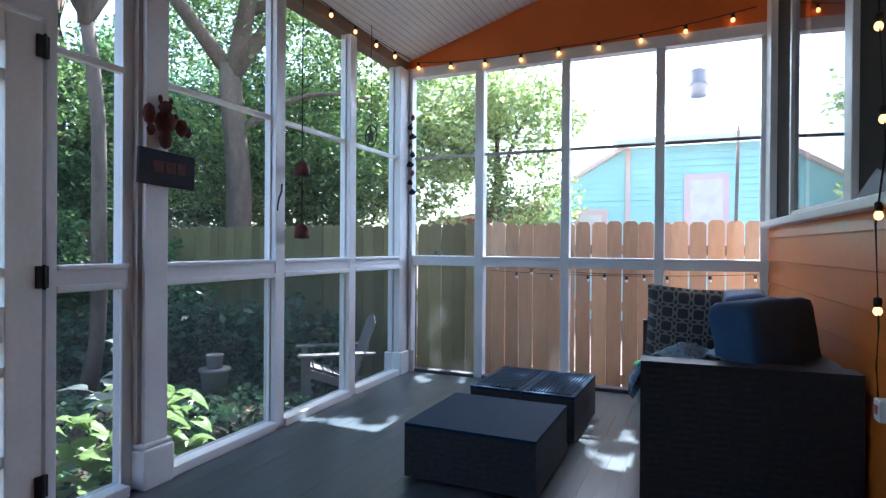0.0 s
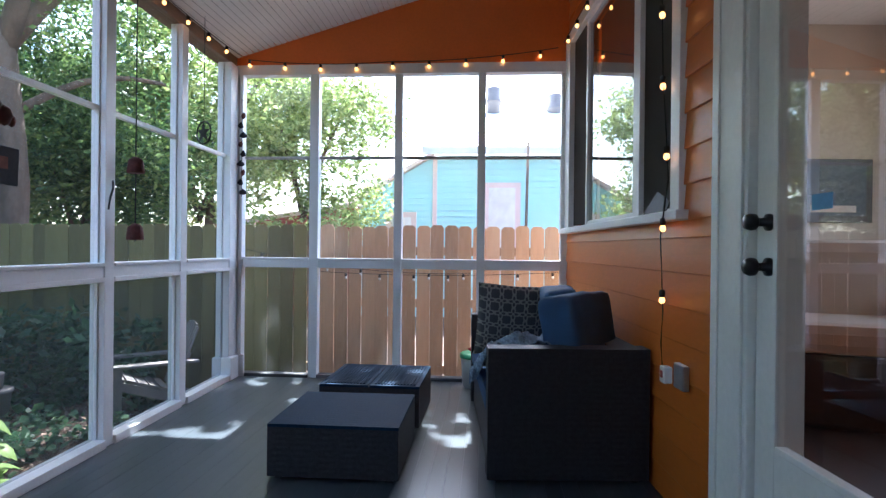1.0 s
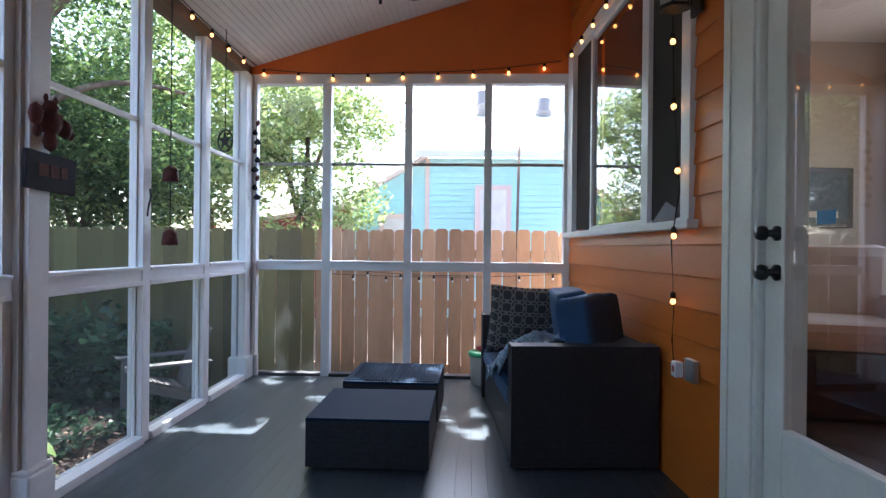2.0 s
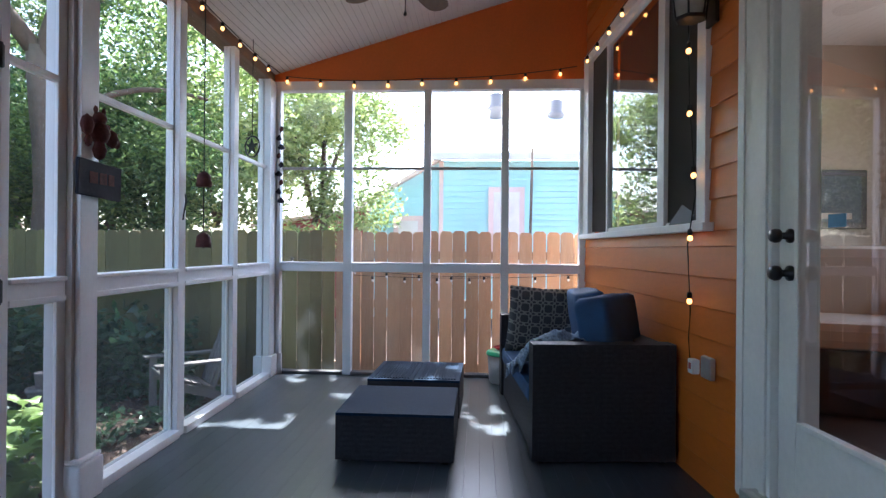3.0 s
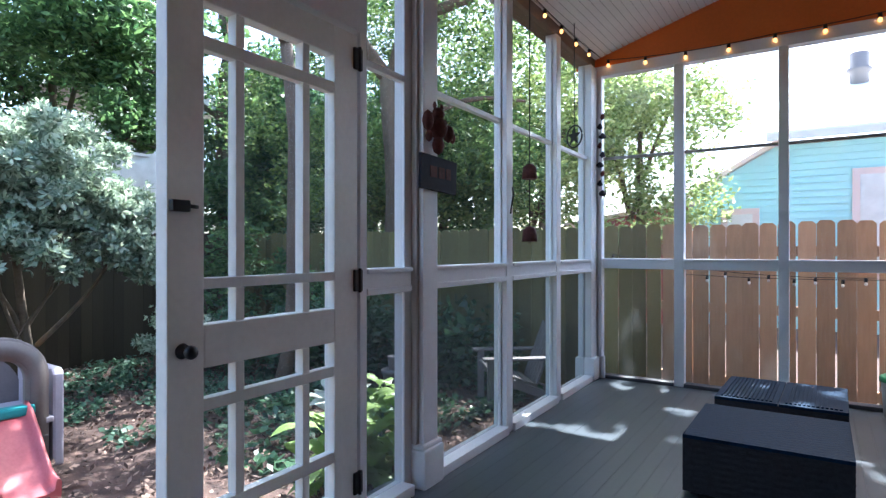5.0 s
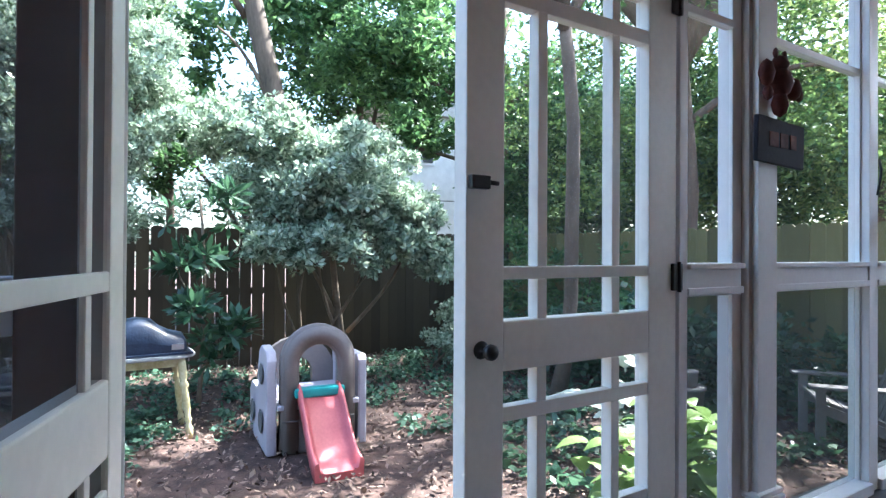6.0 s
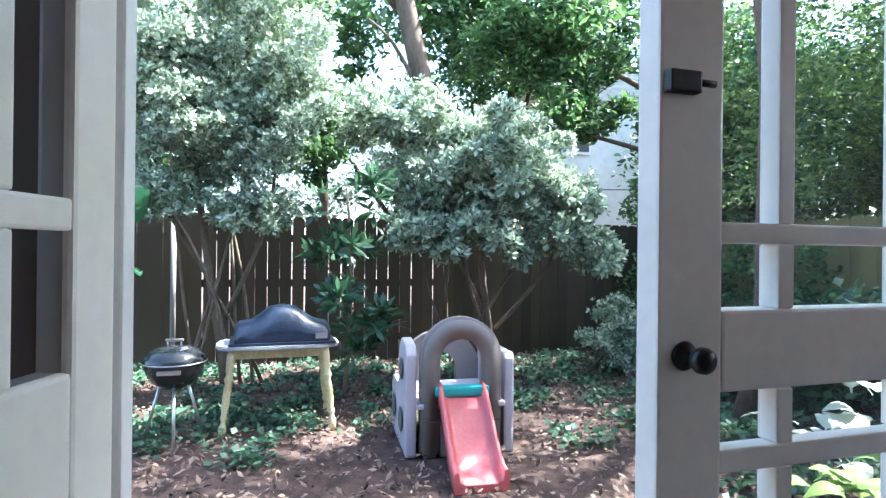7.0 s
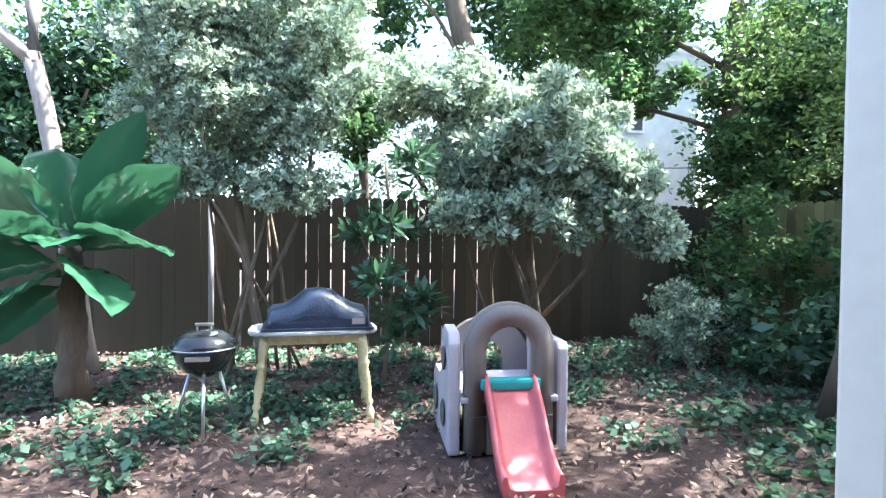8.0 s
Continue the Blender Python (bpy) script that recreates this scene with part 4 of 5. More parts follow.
# silvery evergreen shrubs in front of the back fence
tree("tall silver-green evergreen shrub before the fence", ((-7.7, -0.40, G), (-7.6, -0.75, 2.3), (0.1, 0, 0), 0.045, 0.03),
     [((-7.7, -0.42, 0.3), (-7.4, 0.1, 2.0), (0, 0.1, 0), 0.03, 0.012), ((-7.7, -0.5, 0.6), (-7.3, -1.2, 2.3), (0, -0.1, 0), 0.03, 0.012), ((-7.65, -0.5, 1.2), (-7.4, -0.3, 3.4), (0, 0, 0), 0.03, 0.01), ((-7.6, -0.7, 2.2), (-7.4, -0.8, 3.8), (0, 0, 0), 0.03, 0.01)],
     sub_clumps((-7.4, -0.75, 2.9), (0.75, 0.95, 1.15), 66, 0.29, 21) + sub_clumps((-7.35, 0.15, 2.6), (0.6, 0.55, 1.1), 30, 0.26, 20) + sub_clumps((-7.3, -0.4, 2.2), (0.5, 1.1, 0.7), 22, 0.2, 16) + sub_clumps((-7.3, -0.95, 1.55), (0.35, 0.28, 0.16), 9, 0.17, 22) + sub_clumps((-7.2, -0.1, 1.4), (0.35, 0.35, 0.2), 11, 0.17, 19) + sub_clumps((-7.4, -0.6, 4.4), (0.8, 0.9, 0.6), 22, 0.3, 18), 95, 0.062, M_SILVER, M_TWIG, 0.38, "shrub", 0.0, 7, 7)
tree("broad silver-green shrub hanging over the fence", ((-7.9, 2.55, G), (-7.6, 2.2, 1.8), (0.1, 0, 0), 0.05, 0.03),
     [((-7.85, 2.5, 0.1), (-7.2, 1.5, 1.5), (0, 0.1, 0), 0.03, 0.012), ((-7.85, 2.6, 0.1), (-7.0, 3.1, 1.3), (0, 0.1, 0), 0.03, 0.012), ((-7.85, 2.5, 0.0), (-7.3, 2.0, 1.3), (0.1, -0.1, 0), 0.025, 0.01)],
     sub_clumps((-7.35, 2.1, 1.85), (0.7, 0.85, 0.8), 46, 0.27, 23) + sub_clumps((-7.5, 1.5, 2.3), (0.4, 0.9, 0.5), 14, 0.27, 15) + sub_clumps((-7.2, 2.2, 1.8), (0.8, 1.25, 0.95), 26, 0.16, 14) + sub_clumps((-7.1, 2.95, 1.5), (0.5, 0.5, 0.45), 24, 0.2, 24) + sub_clumps((-7.0, 3.35, 1.0), (0.3, 0.3, 0.25), 10, 0.15, 30) + sub_clumps((-7.0, 1.7, 1.2), (0.35, 0.6, 0.25), 12, 0.15, 28), 80, 0.084, M_SILVER, M_TWIG, 0.38, "shrub", 0.0, 4, 7)
tree("small round silver-green bush by the fence", ((-7.4, 4.05, G), (-7.35, 4.05, 0.4), (0, 0, 0), 0.03, 0.02), [((-7.4, 4.05, G + 0.1), (-7.2, 3.8, 0.3), (0, 0, 0), 0.015, 0.008)],
     sub_clumps((-7.3, 4.05, 0.08), (0.45, 0.55, 0.40), 34, 0.15, 25), 60, 0.062, M_SILVER, M_TWIG, 0.4, "bush", 0.0, 5, 7)
# dark glossy sapling with long leaves in whorls
tree("young tree with long dark glossy leaves", ((-6.9, 0.72, G), (-6.85, 0.72, 1.6), (0, 0.05, 0), 0.022, 0.012), [((-6.9, 0.75, 0.0), (-6.65, 1.02, 0.4), (0, 0, 0), 0.012, 0.006), ((-6.9, 0.72, 0.5), (-6.75, 0.5, 0.95), (0, 0, 0), 0.010, 0.006)],
     sub_clumps((-6.85, 0.72, 1.3), (0.26, 0.34, 0.5), 11, 0.15, 26) + sub_clumps((-6.7, 0.98, 0.28), (0.2, 0.28, 0.22), 7, 0.14, 27) + sub_clumps((-6.8, 0.62, 0.65), (0.2, 0.22, 0.2), 5, 0.14, 17), 4, 0.175, M_DKGREEN, M_TWIG, 0.27, "sapling", 0.4, 0, 9)
# tree with a thick trunk in the yard corner, dark canopy spread before the grey house
tree("dense broadleaf tree with a thick trunk in the yard corner", ((-9.3, 6.0, G), (-9.1, 5.9, 6.0), (0.1, 0, 0), 0.2, 0.12),
     [((-9.2, 5.9, 2.5), (-8.8, 3.8, 2.75), (0, 0, 0.05), 0.045, 0.02), ((-9.2, 5.9, 3.4), (-9.6, 3.4, 4.4), (0, 0, 0.1), 0.05, 0.02), ((-9.1, 5.9, 3.4), (-8.6, 7.4, 4.8), (0, 0, 0.3), 0.07, 0.03)],
     sub_clumps((-9.0, 6.8, 3.2), (0.8, 1.25, 1.6), 60, 0.36, 31) + sub_clumps((-8.9, 5.55, 2.2), (0.4, 0.35, 0.9), 16, 0.24, 32) + sub_clumps((-9.4, 4.3, 4.15), (0.7, 1.5, 0.75), 50, 0.34, 33) + sub_clumps((-9.0, 4.3, 3.0), (0.4, 0.9, 0.45), 20, 0.24, 34) + sub_clumps((-8.6, 6.4, 1.7), (0.4, 0.7, 0.5), 16, 0.28, 35), 230, 0.105, M_GREEN, slim=0.4)
tree("mid-green tree behind the shrubs", ((-9.6, 0.7, G), (-9.5, 0.7, 3.0), (0.1, 0, 0), 0.07, 0.04), [((-9.5, 0.7, 1.6), (-9.3, 0.3, 2.8), (0, 0, 0.1), 0.03, 0.015)],
     sub_clumps((-9.5, 0.75, 2.75), (0.5, 0.75, 0.8), 26, 0.3, 36), 150, 0.10, M_GREEN)
# spreading tree over the side yard, seen through the screens
# last limb and last two clump groups: added out of view to dapple the floor
tree("large spreading tree with heavy leaning limbs over the yard", ((-6.2, 6.6, G), (-5.6, 6.0, 3.6), (0.2, 0, 0), 0.2, 0.14),
     [((-5.7, 6.1, 3.2), (-3.6, 5.2, 6.4), (0, 0, 0.3), 0.13, 0.05), ((-5.6, 6.0, 3.4), (-5.0, 8.8, 6.0), (0, 0, 0.5), 0.12, 0.04), ((-5.6, 6.0, 3.5), (-7.6, 4.2, 6.0), (0, 0, 0.4), 0.11, 0.04), ((-5.7, 6.1, 2.6), (-4.0, 7.0, 3.2), (0, 0, 0.3), 0.06, 0.02), ((-5.2, 5.9, 4.2), (0.2, 7.9, 5.8), (0, 0.2, 0.12), 0.08, 0.02)],
     sub_clumps((-5.6, 7.2, 4.9), (2.6, 2.0, 1.5), 90, 0.6, 41) + sub_clumps((-5.6, 7.4, 2.7), (2.0, 1.0, 1.2), 60, 0.5, 42) + sub_clumps((-7.2, 5.6, 2.8), (1.2, 1.0, 1.4), 16, 0.45, 43) + sub_clumps((-1.0, 7.7, 5.7), (2.4, 1.3, 0.5), 250, 0.115, 44) + sub_clumps((-1.7, 7.5, 5.6), (0.7, 0.5, 0.3), 16, 0.11, 45), 330, 0.072, M_MID)
tree("old oak-like tree shading the porch side", ((-5.4, 3.9, G), (-5.0, 3.6, 3.4), (0.1, 0.1, 0), 0.075, 0.06),
     [((-5.0, 3.6, 3.2), (-3.4, 2.2, 6.6), (0, 0, 0.2), 0.06, 0.02), ((-5.0, 3.6, 3.3), (-6.2, 1.8, 6.2), (0, 0, 0.3), 0.06, 0.02), ((-5.0, 3.6, 3.2), (-4.4, 5.2, 5.6), (0, 0, 0.3), 0.06, 0.02)],
     sub_clumps((-4.9, 3.0, 5.7), (2.2, 2.6, 0.9), 62, 0.40, 51) + sub_clumps((-5.2, 4.3, 4.9), (1.6, 1.3, 1.0), 26, 0.32, 52), 150, 0.10, M_GREEN)
# foliage behind the back fence and round the corner
k = 0
for x, y, z, rx, ry, rz, mm, lab in ((-6.4, 8.3, 2.6, 2.0, 0.9, 1.5, M_GREEN, "deep green tree mass behind the side fence"), (-9.6, 7.3, 3.0, 1.3, 1.0, 2.0, M_DKGREEN, "deep green tree beyond the fence corner"), (-11.5, -2.5, 3.4, 1.6, 2.4, 2.6, M_GREEN, "dense green tree behind the back fence"), (-12.0, -6.5, 3.6, 1.8, 2.4, 2.8, M_GREEN, "leafy tree beyond the yard"),
                              (-12.0, 10.2, 3.6, 2.0, 2.0, 2.8, M_GREEN, "broad green tree behind the fence corner"), (-8.6, 9.0, 3.0, 2.2, 1.4, 2.3, M_DKGREEN, "dark green tree behind the side fence"),
                              (-5.0, 9.4, 3.2, 1.7, 1.3, 2.4, M_LTGREEN, "light green tree behind the side fence"), (-3.7, 11.0, 3.4, 1.8, 1.3, 2.4, M_LTGREEN, "sunlit light green tree near the blue house"), (-13.5, 2.5, 2.6, 1.5, 3.0, 2.2, M_SILVER, "pale hedge-like trees far behind the fence"),
                              (-9.8, -6.0, 3.2, 0.9, 1.5, 1.9, M_DKGREEN, "dark tree by the yard corner"), (-10.6, -3.4, 2.3, 0.8, 1.3, 1.4, M_DKGREEN, "low dark tree behind the back fence"), (-12.5, 4.6, 5.0, 1.6, 2.0, 2.4, M_GREEN, "tall green tree behind the grey house corner"), (-13.0, -0.5, 5.2, 1.5, 1.6, 2.2, M_LTGREEN, "light green tree far behind the fence")):
    k += 1
    tree(lab, ((x, y, G), (x + 0.2, y, z), (0.1, 0, 0), 0.14, 0.06), [((x, y, z * 0.5), (x + rx * 0.5, y + ry * 0.4, z + rz * 0.4), (0, 0, 0.2), 0.06, 0.02), ((x, y, z * 0.55), (x - rx * 0.3, y - ry * 0.5, z + rz * 0.4), (0, 0, 0.2), 0.06, 0.02)],
         sub_clumps((x, y, z), (rx, ry, rz), 85, 0.6, 60 + k), 260, 0.105, mm)
# pale trunk with a broad-leaved plant before it
tree("pale grey forked tree trunk by the fence", ((-7.9, -2.06, G), (-7.9, -2.52, 2.65), (0, 0.05, 0), 0.10, 0.08), [((-7.9, -2.5, 2.6), (-7.9, -2.55, 6), (0, -0.05, 0), 0.075, 0.05), ((-7.9, -2.48, 2.55), (-7.8, -3.6, 3.6), (0, 0, 0), 0.075, 0.04)],
     sub_clumps((-8.2, -3.0, 5.4), (1.3, 1.5, 1.0), 8, 0.4, 81), 150, 0.12, M_GREEN, M_BARK_LIGHT)


def broad_leaf(parent, base, yaw, rise, length, width, droop, material, name="leaf", roll=0.0):
    """One paddle-shaped blade on a stalk, with a midrib fold, wavy edges and a torn notch."""
    b = bmesh.new()
    n = 16
    rows = []
    d = Vector((math.cos(yaw), math.sin(yaw), 0))
    s = Vector((-math.sin(yaw), math.cos(yaw), 0))
    for i in range(n + 1):
        t = i / n
        p = Vector(base) + d * (length * t * math.cos(rise)) + Vector((0, 0, length * (t * math.sin(rise) - droop * t * t)))
        q = max(0.0, min(1.0, (t - 0.14) / 0.86))
        w = width * (1 - abs(2 * q - 0.95) ** 2.4) ** 0.8 if 0 < q < 0.97 else 0.012
        w = max(w, 0.012) * (1 + 0.05 * math.sin(t * 31 + yaw * 7))
        up = d * (-math.sin(rise)) + Vector((0, 0, math.cos(rise)))
        sv, uv = s * math.cos(roll) + up * math.sin(roll), up * math.cos(roll) - s * math.sin(roll)
        row = []
        for k, lift in ((0.5, 0.10), (0.36, 0.12), (0.18, 0.07), (0.0, 0.0), (-0.18, 0.07), (-0.36, 0.12), (-0.5, 0.10)):
            row.append(b.verts.new(p + sv * (w * k) + uv * (w * lift + 0.02 * width * math.sin(t * 40 + k * 9))))
        rows.append(row)
    for a, c in zip(rows, rows[1:]):
        for j in range(6):
            f = b.faces.new((a[j], a[j + 1], c[j + 1], c[j]))
            f.smooth = True
    return part(name, b, material, parent)


bp = empty("banana_plant", pose(-6.9, -1.78, G) @ Matrix.Scale(1.06, 4), label="broad-leaved banana-like plant with a thick brown stem", category="plant")
part("stem", tube(limb_points((0, 0, 0), (0.03, 0.0, 1.25), (0.03, 0, 0), 6), [0.13, 0.115, 0.108, 0.10, 0.095, 0.085, 0.06], 14), M_BARK, bp)
# yaw, rise, length, width, droop, height of the foot, roll
for yaw, rise, ln, w, dr, z, ro in ((1.42, 1.12, 1.22, 0.42, 0.06, 1.12, -0.55), (1.30, 0.72, 1.12, 0.46, 0.10, 1.10, -0.75), (1.15, 0.45, 0.95, 0.60, 0.42, 1.05, -0.35), (-2.5, 1.15, 0.95, 0.66, 0.10, 1.12, 0.2), (2.4, 1.0, 0.8, 0.5, 0.1, 1.12, -0.2),
                                    (-1.35, 0.85, 1.1, 0.55, 0.15, 1.10, 0.7), (-0.75, 0.42, 0.95, 0.55, 0.22, 1.08, 0.35), (-1.5, 0.1, 1.0, 0.60, 0.35, 1.0, 0.5), (-0.6, -0.1, 0.8, 0.55, 0.45, 0.92, 0.3), (0.7, 0.05, 0.7, 0.5, 0.5, 0.98, -0.4), (-1.9, -0.3, 0.85, 0.55, 0.4, 0.85, 0.3), (0.1, 0.5, 0.65, 0.45, 0.4, 1.08, 0.0), (3.1, 0.4, 0.9, 0.5, 0.3, 1.1, 0)):
    broad_leaf(bp, (0.02, 0.0, z + 0.06), yaw, rise, ln, w, dr, M_BANANA, "leaf", ro)


def hosta(m, n, size, material, label, seed):
    rgh = random.Random(seed)
    h = empty("leafy_plant", m, label=label, category="plant")
    for i in range(n):
        a = rgh.uniform(0, 6.28)
        broad_leaf(h, (rgh.uniform(-0.2, 0.2), rgh.uniform(-0.2, 0.2), rgh.uniform(0, size * 2.0)), a, rgh.uniform(0.3, 1.1), size * rgh.uniform(0.7, 1.2), size * rgh.uniform(0.4, 0.55), rgh.uniform(0.4, 0.8), material)
    return h


hosta(pose(-3.05, 2.75, G), 80, 0.30, M_HOSTA, "tall sunlit broad-leaved plant beside the porch", 1)
hosta(pose(-3.2, 2.4, G), 50, 0.25, M_HOSTA, "leafy green plant by the porch steps", 2)
hosta(pose(-3.9, 3.1, G), 18, 0.36, leaf_mat("pale_leaf", (0.45, 0.5, 0.42), (0.62, 0.66, 0.58), 0.3), "pale-leaved plant in the bed by the porch", 3)

tree("dark evergreen bushes filling the yard corner", ((-8.2, 5.2, G), (-8.1, 5.1, 0.8), (0, 0, 0), 0.04, 0.03), [((-8.1, 5.0, 0.0), (-7.9, 4.6, 0.7), (0, 0, 0), 0.02, 0.01)],
     sub_clumps((-7.9, 5.15, 0.75), (0.6, 0.55, 0.95), 28, 0.24, 95), 110, 0.085, M_GREEN, M_TWIG, 0.45, "bush")
tree("dark leafy bush against the side fence", ((-6.7, 5.5, G), (-6.7, 5.5, 0.6), (0, 0, 0), 0.03, 0.02), [((-6.7, 5.5, 0.0), (-6.4, 5.4, 0.9), (0, 0, 0), 0.02, 0.01)],
     sub_clumps((-6.7, 5.5, 0.6), (0.8, 0.22, 0.85), 22, 0.2, 96), 100, 0.08, M_GREEN, M_TWIG, 0.45, "bush")
rg2 = np.random.default_rng(17)
cl = [(rg2.uniform(-5.6, -3.0), rg2.uniform(2.4, 5.6), GROUND + 0.06, 0.2, 0.2, 0.09) for _ in range(90)]
ob = new("bed_cover", raw_mesh("bed_cover", leaf_quads(blobs(cl, 36, 0.1), 0.075, 0.7, 0, 0.35, 1.4), 4, M_DKGREEN))
tagged(ob, "dark leafy ground cover in the bed beside the porch", "ground cover", kind="stuff")
# dark shrubs of the bed under the trees
cl = sub_clumps((-5.8, 4.7, 0.1), (1.6, 0.7, 0.5), 40, 0.35, 91) + sub_clumps((-4.2, 5.3, 0.0), (1.2, 0.35, 0.45), 26, 0.3, 92)
tree("low dark green bushes along the side fence", ((-5.8, 4.9, G), (-5.8, 4.9, 0.1), (0, 0, 0), 0.03, 0.02), [], cl, 110, 0.10, M_DKGREEN, M_TWIG, 0.5, "bush")


# ---------------- yard things ----------------
def play_frame(m):
    p = empty("toy_climber", m, label="grey and brown plastic toy climber with a red slide", category="toy climber")
    # local x runs towards the porch, y along the front
    W = 0.285

    def arch(r, base, n=14):
        return [(-r, 0)] + [(-r * math.cos(math.pi * i / n), base + r * math.sin(math.pi * i / n)) for i in range(n + 1)] + [(r, 0)]
    outer, inner = arch(W, 0.675), arch(0.15, 0.655)
    b = bmesh.new()
    # front arch: a ring between outer and inner outline, from the threshold up
    for side_y in (0.0,):
        n = len(outer)
        fr = [b.verts.new((0.06, y, z)) for y, z in outer]
        fi = [b.verts.new((0.06, y, z)) for y, z in inner]
        br = [b.verts.new((-0.06, y, z)) for y, z in outer]
        bi = [b.verts.new((-0.06, y, z)) for y, z in inner]
        for i in range(n - 1):
            b.faces.new((fr[i], fr[i + 1], fi[i + 1], fi[i]))
            b.faces.new((br[i + 1], br[i], bi[i], bi[i + 1]))
            b.faces.new((fr[i + 1], fr[i], br[i], br[i + 1]))
            b.faces.new((fi[i], fi[i + 1], bi[i + 1], bi[i]))
        for i in (0, n - 1):
            b.faces.new((fr[i], fi[i], bi[i], br[i]))
    bmesh.ops.recalc_face_normals(b, faces=b.faces[:])
    bmesh.ops.bevel(b, geom=[e for e in b.edges if e.is_manifold and e.calc_face_angle(0) > 0.9], offset=0.022, segments=3, affect='EDGES')
    for f in b.faces:
        f.smooth = True
    part("front_arch", b, M_PLAY, p, "brown arched plastic front")
    part("front_panel", one_box(-0.05, 0.045, -0.15, 0.15, 0.0, 0.33, 0.015), M_PLAY, p)
    part("seam", one_box(0.055, 0.064, -W + 0.01, W - 0.01, 0.245, 0.253, 0.002), M_JOINT, p)

    def side(y, flip):
        o = [(-0.74, 0), (0.03, 0), (0.03, 0.70), (-0.02, 0.77), (-0.22, 0.79), (-0.32, 0.74), (-0.36, 0.62), (-0.36, 0.48), (-0.42, 0.43), (-0.68, 0.43), (-0.76, 0.36)]
        if flip:
            o = [(-0.72, 0), (0.02, 0), (0.02, 0.66), (-0.02, 0.70), (-0.66, 0.70), (-0.72, 0.66)]
        return prism(o, 0.075, pose(0, y, 0), None, 0.018)
    lp = part("side_panel", side(-0.385, False), M_PLAY_LT, p, "pale lilac-grey plastic side")
    for x, z, r in ((-0.15, 0.58, 0.08), (-0.16, 0.22, 0.09), (-0.54, 0.22, 0.09)):
        part("grip_hole", lathe([(r * 0.8, 0), (r, 0.006), (r * 0.8, 0.012)], 18, pose(x, -0.391, z, 90, 0, 0)), M_JOINT, lp)
    part("side_panel", side(0.315, True), M_PLAY_LT, p, "pale lilac-grey plastic side")
    # back panel with an arched window
    o2, i2 = arch(0.33, 0.44), arch(0.13, 0.46)
    b = bmesh.new()
    fr, fi = [b.verts.new((-0.68, y, min(z, 0.77))) for y, z in o2], [b.verts.new((-0.68, y, max(z, 0.25))) for y, z in i2]
    br, bi = [b.verts.new((-0.75, y, min(z, 0.77))) for y, z in o2], [b.verts.new((-0.75, y, max(z, 0.25))) for y, z in i2]
    for i in range(len(o2) - 1):
        b.faces.new((fr[i], fr[i + 1], fi[i + 1], fi[i]))
        b.faces.new((br[i + 1], br[i], bi[i], bi[i + 1]))
        b.faces.new((fr[i + 1], fr[i], br[i], br[i + 1]))
        b.faces.new((fi[i], fi[i + 1], bi[i + 1], bi[i]))
    bmesh.ops.recalc_face_normals(b, faces=b.faces[:])
    part("back_panel", b, M_PLAY, p)
    part("deck", one_box(-0.68, 0.05, -0.31, 0.315, 0.33, 0.37, 0.01), M_PLAY_LT, p)
    # slide
    sl = bmesh.new()
    prof = [(0.03, 0.44), (0.12, 0.405), (0.25, 0.30), (0.38, 0.18), (0.48, 0.10), (0.57, 0.06), (0.66, 0.05)]
    cross = [(-0.175, 0.055), (-0.165, 0.075), (-0.145, 0.075), (-0.135, 0.015), (-0.10, 0.0), (0.10, 0.0), (0.135, 0.015), (0.145, 0.075), (0.165, 0.075), (0.175, 0.055), (0.17, -0.05), (-0.17, -0.05)]
    rows = [[sl.verts.new((x, y * 0.97 - 0.03 * (x - 0.03), z + h)) for y, h in cross] for x, z in prof]
    for a, c in zip(rows, rows[1:]):
        for j in range(len(cross)):
            jj = (j + 1) % len(cross)
            f = sl.faces.new((a[j], a[jj], c[jj], c[j]))
            f.smooth = True
    sl.faces.new(rows[0])
    sl.faces.new(rows[-1][::-1])
    bmesh.ops.recalc_face_normals(sl, faces=sl.faces[:])
    part("slide", sl, M_RED, p, "faded red plastic slide")
    part("slide_top", one_box(0.0, 0.10, -0.19, 0.19, 0.42, 0.49, 0.02), M_TEAL, p, "teal plastic slide head")
    return p


play_frame(pose(-5.24, 1.34, G, 0, 0, -4))

# yellow-legged table with a covered grill
gt = empty("garden_table", pose(-6.22, 0.12, G, 0, 0, 2), label="weathered grey-topped table on yellow turned legs", category="table")
b = bmesh.new()
ol = []
for i in range(28):
    a = 2 * math.pi * i / 28
    ol.append((0.27 * math.copysign(abs(math.cos(a)) ** 0.55, math.cos(a)), 0.47 * math.copysign(abs(math.sin(a)) ** 0.55, math.sin(a))))
f = b.faces.new([b.verts.new((x, y, 0.645)) for x, y in ol])
r = bmesh.ops.extrude_face_region(b, geom=[f])
bmesh.ops.translate(b, verts=[v for v in r["geom"] if isinstance(v, bmesh.types.BMVert)], vec=(0, 0, 0.03))
bmesh.ops.recalc_face_normals(b, faces=b.faces[:])
bmesh.ops.bevel(b, geom=[e for e in b.edges if e.calc_face_angle(0) > 1], offset=0.008, segments=2, affect='EDGES')
part("tabletop", b, M_GREYTOP, gt)
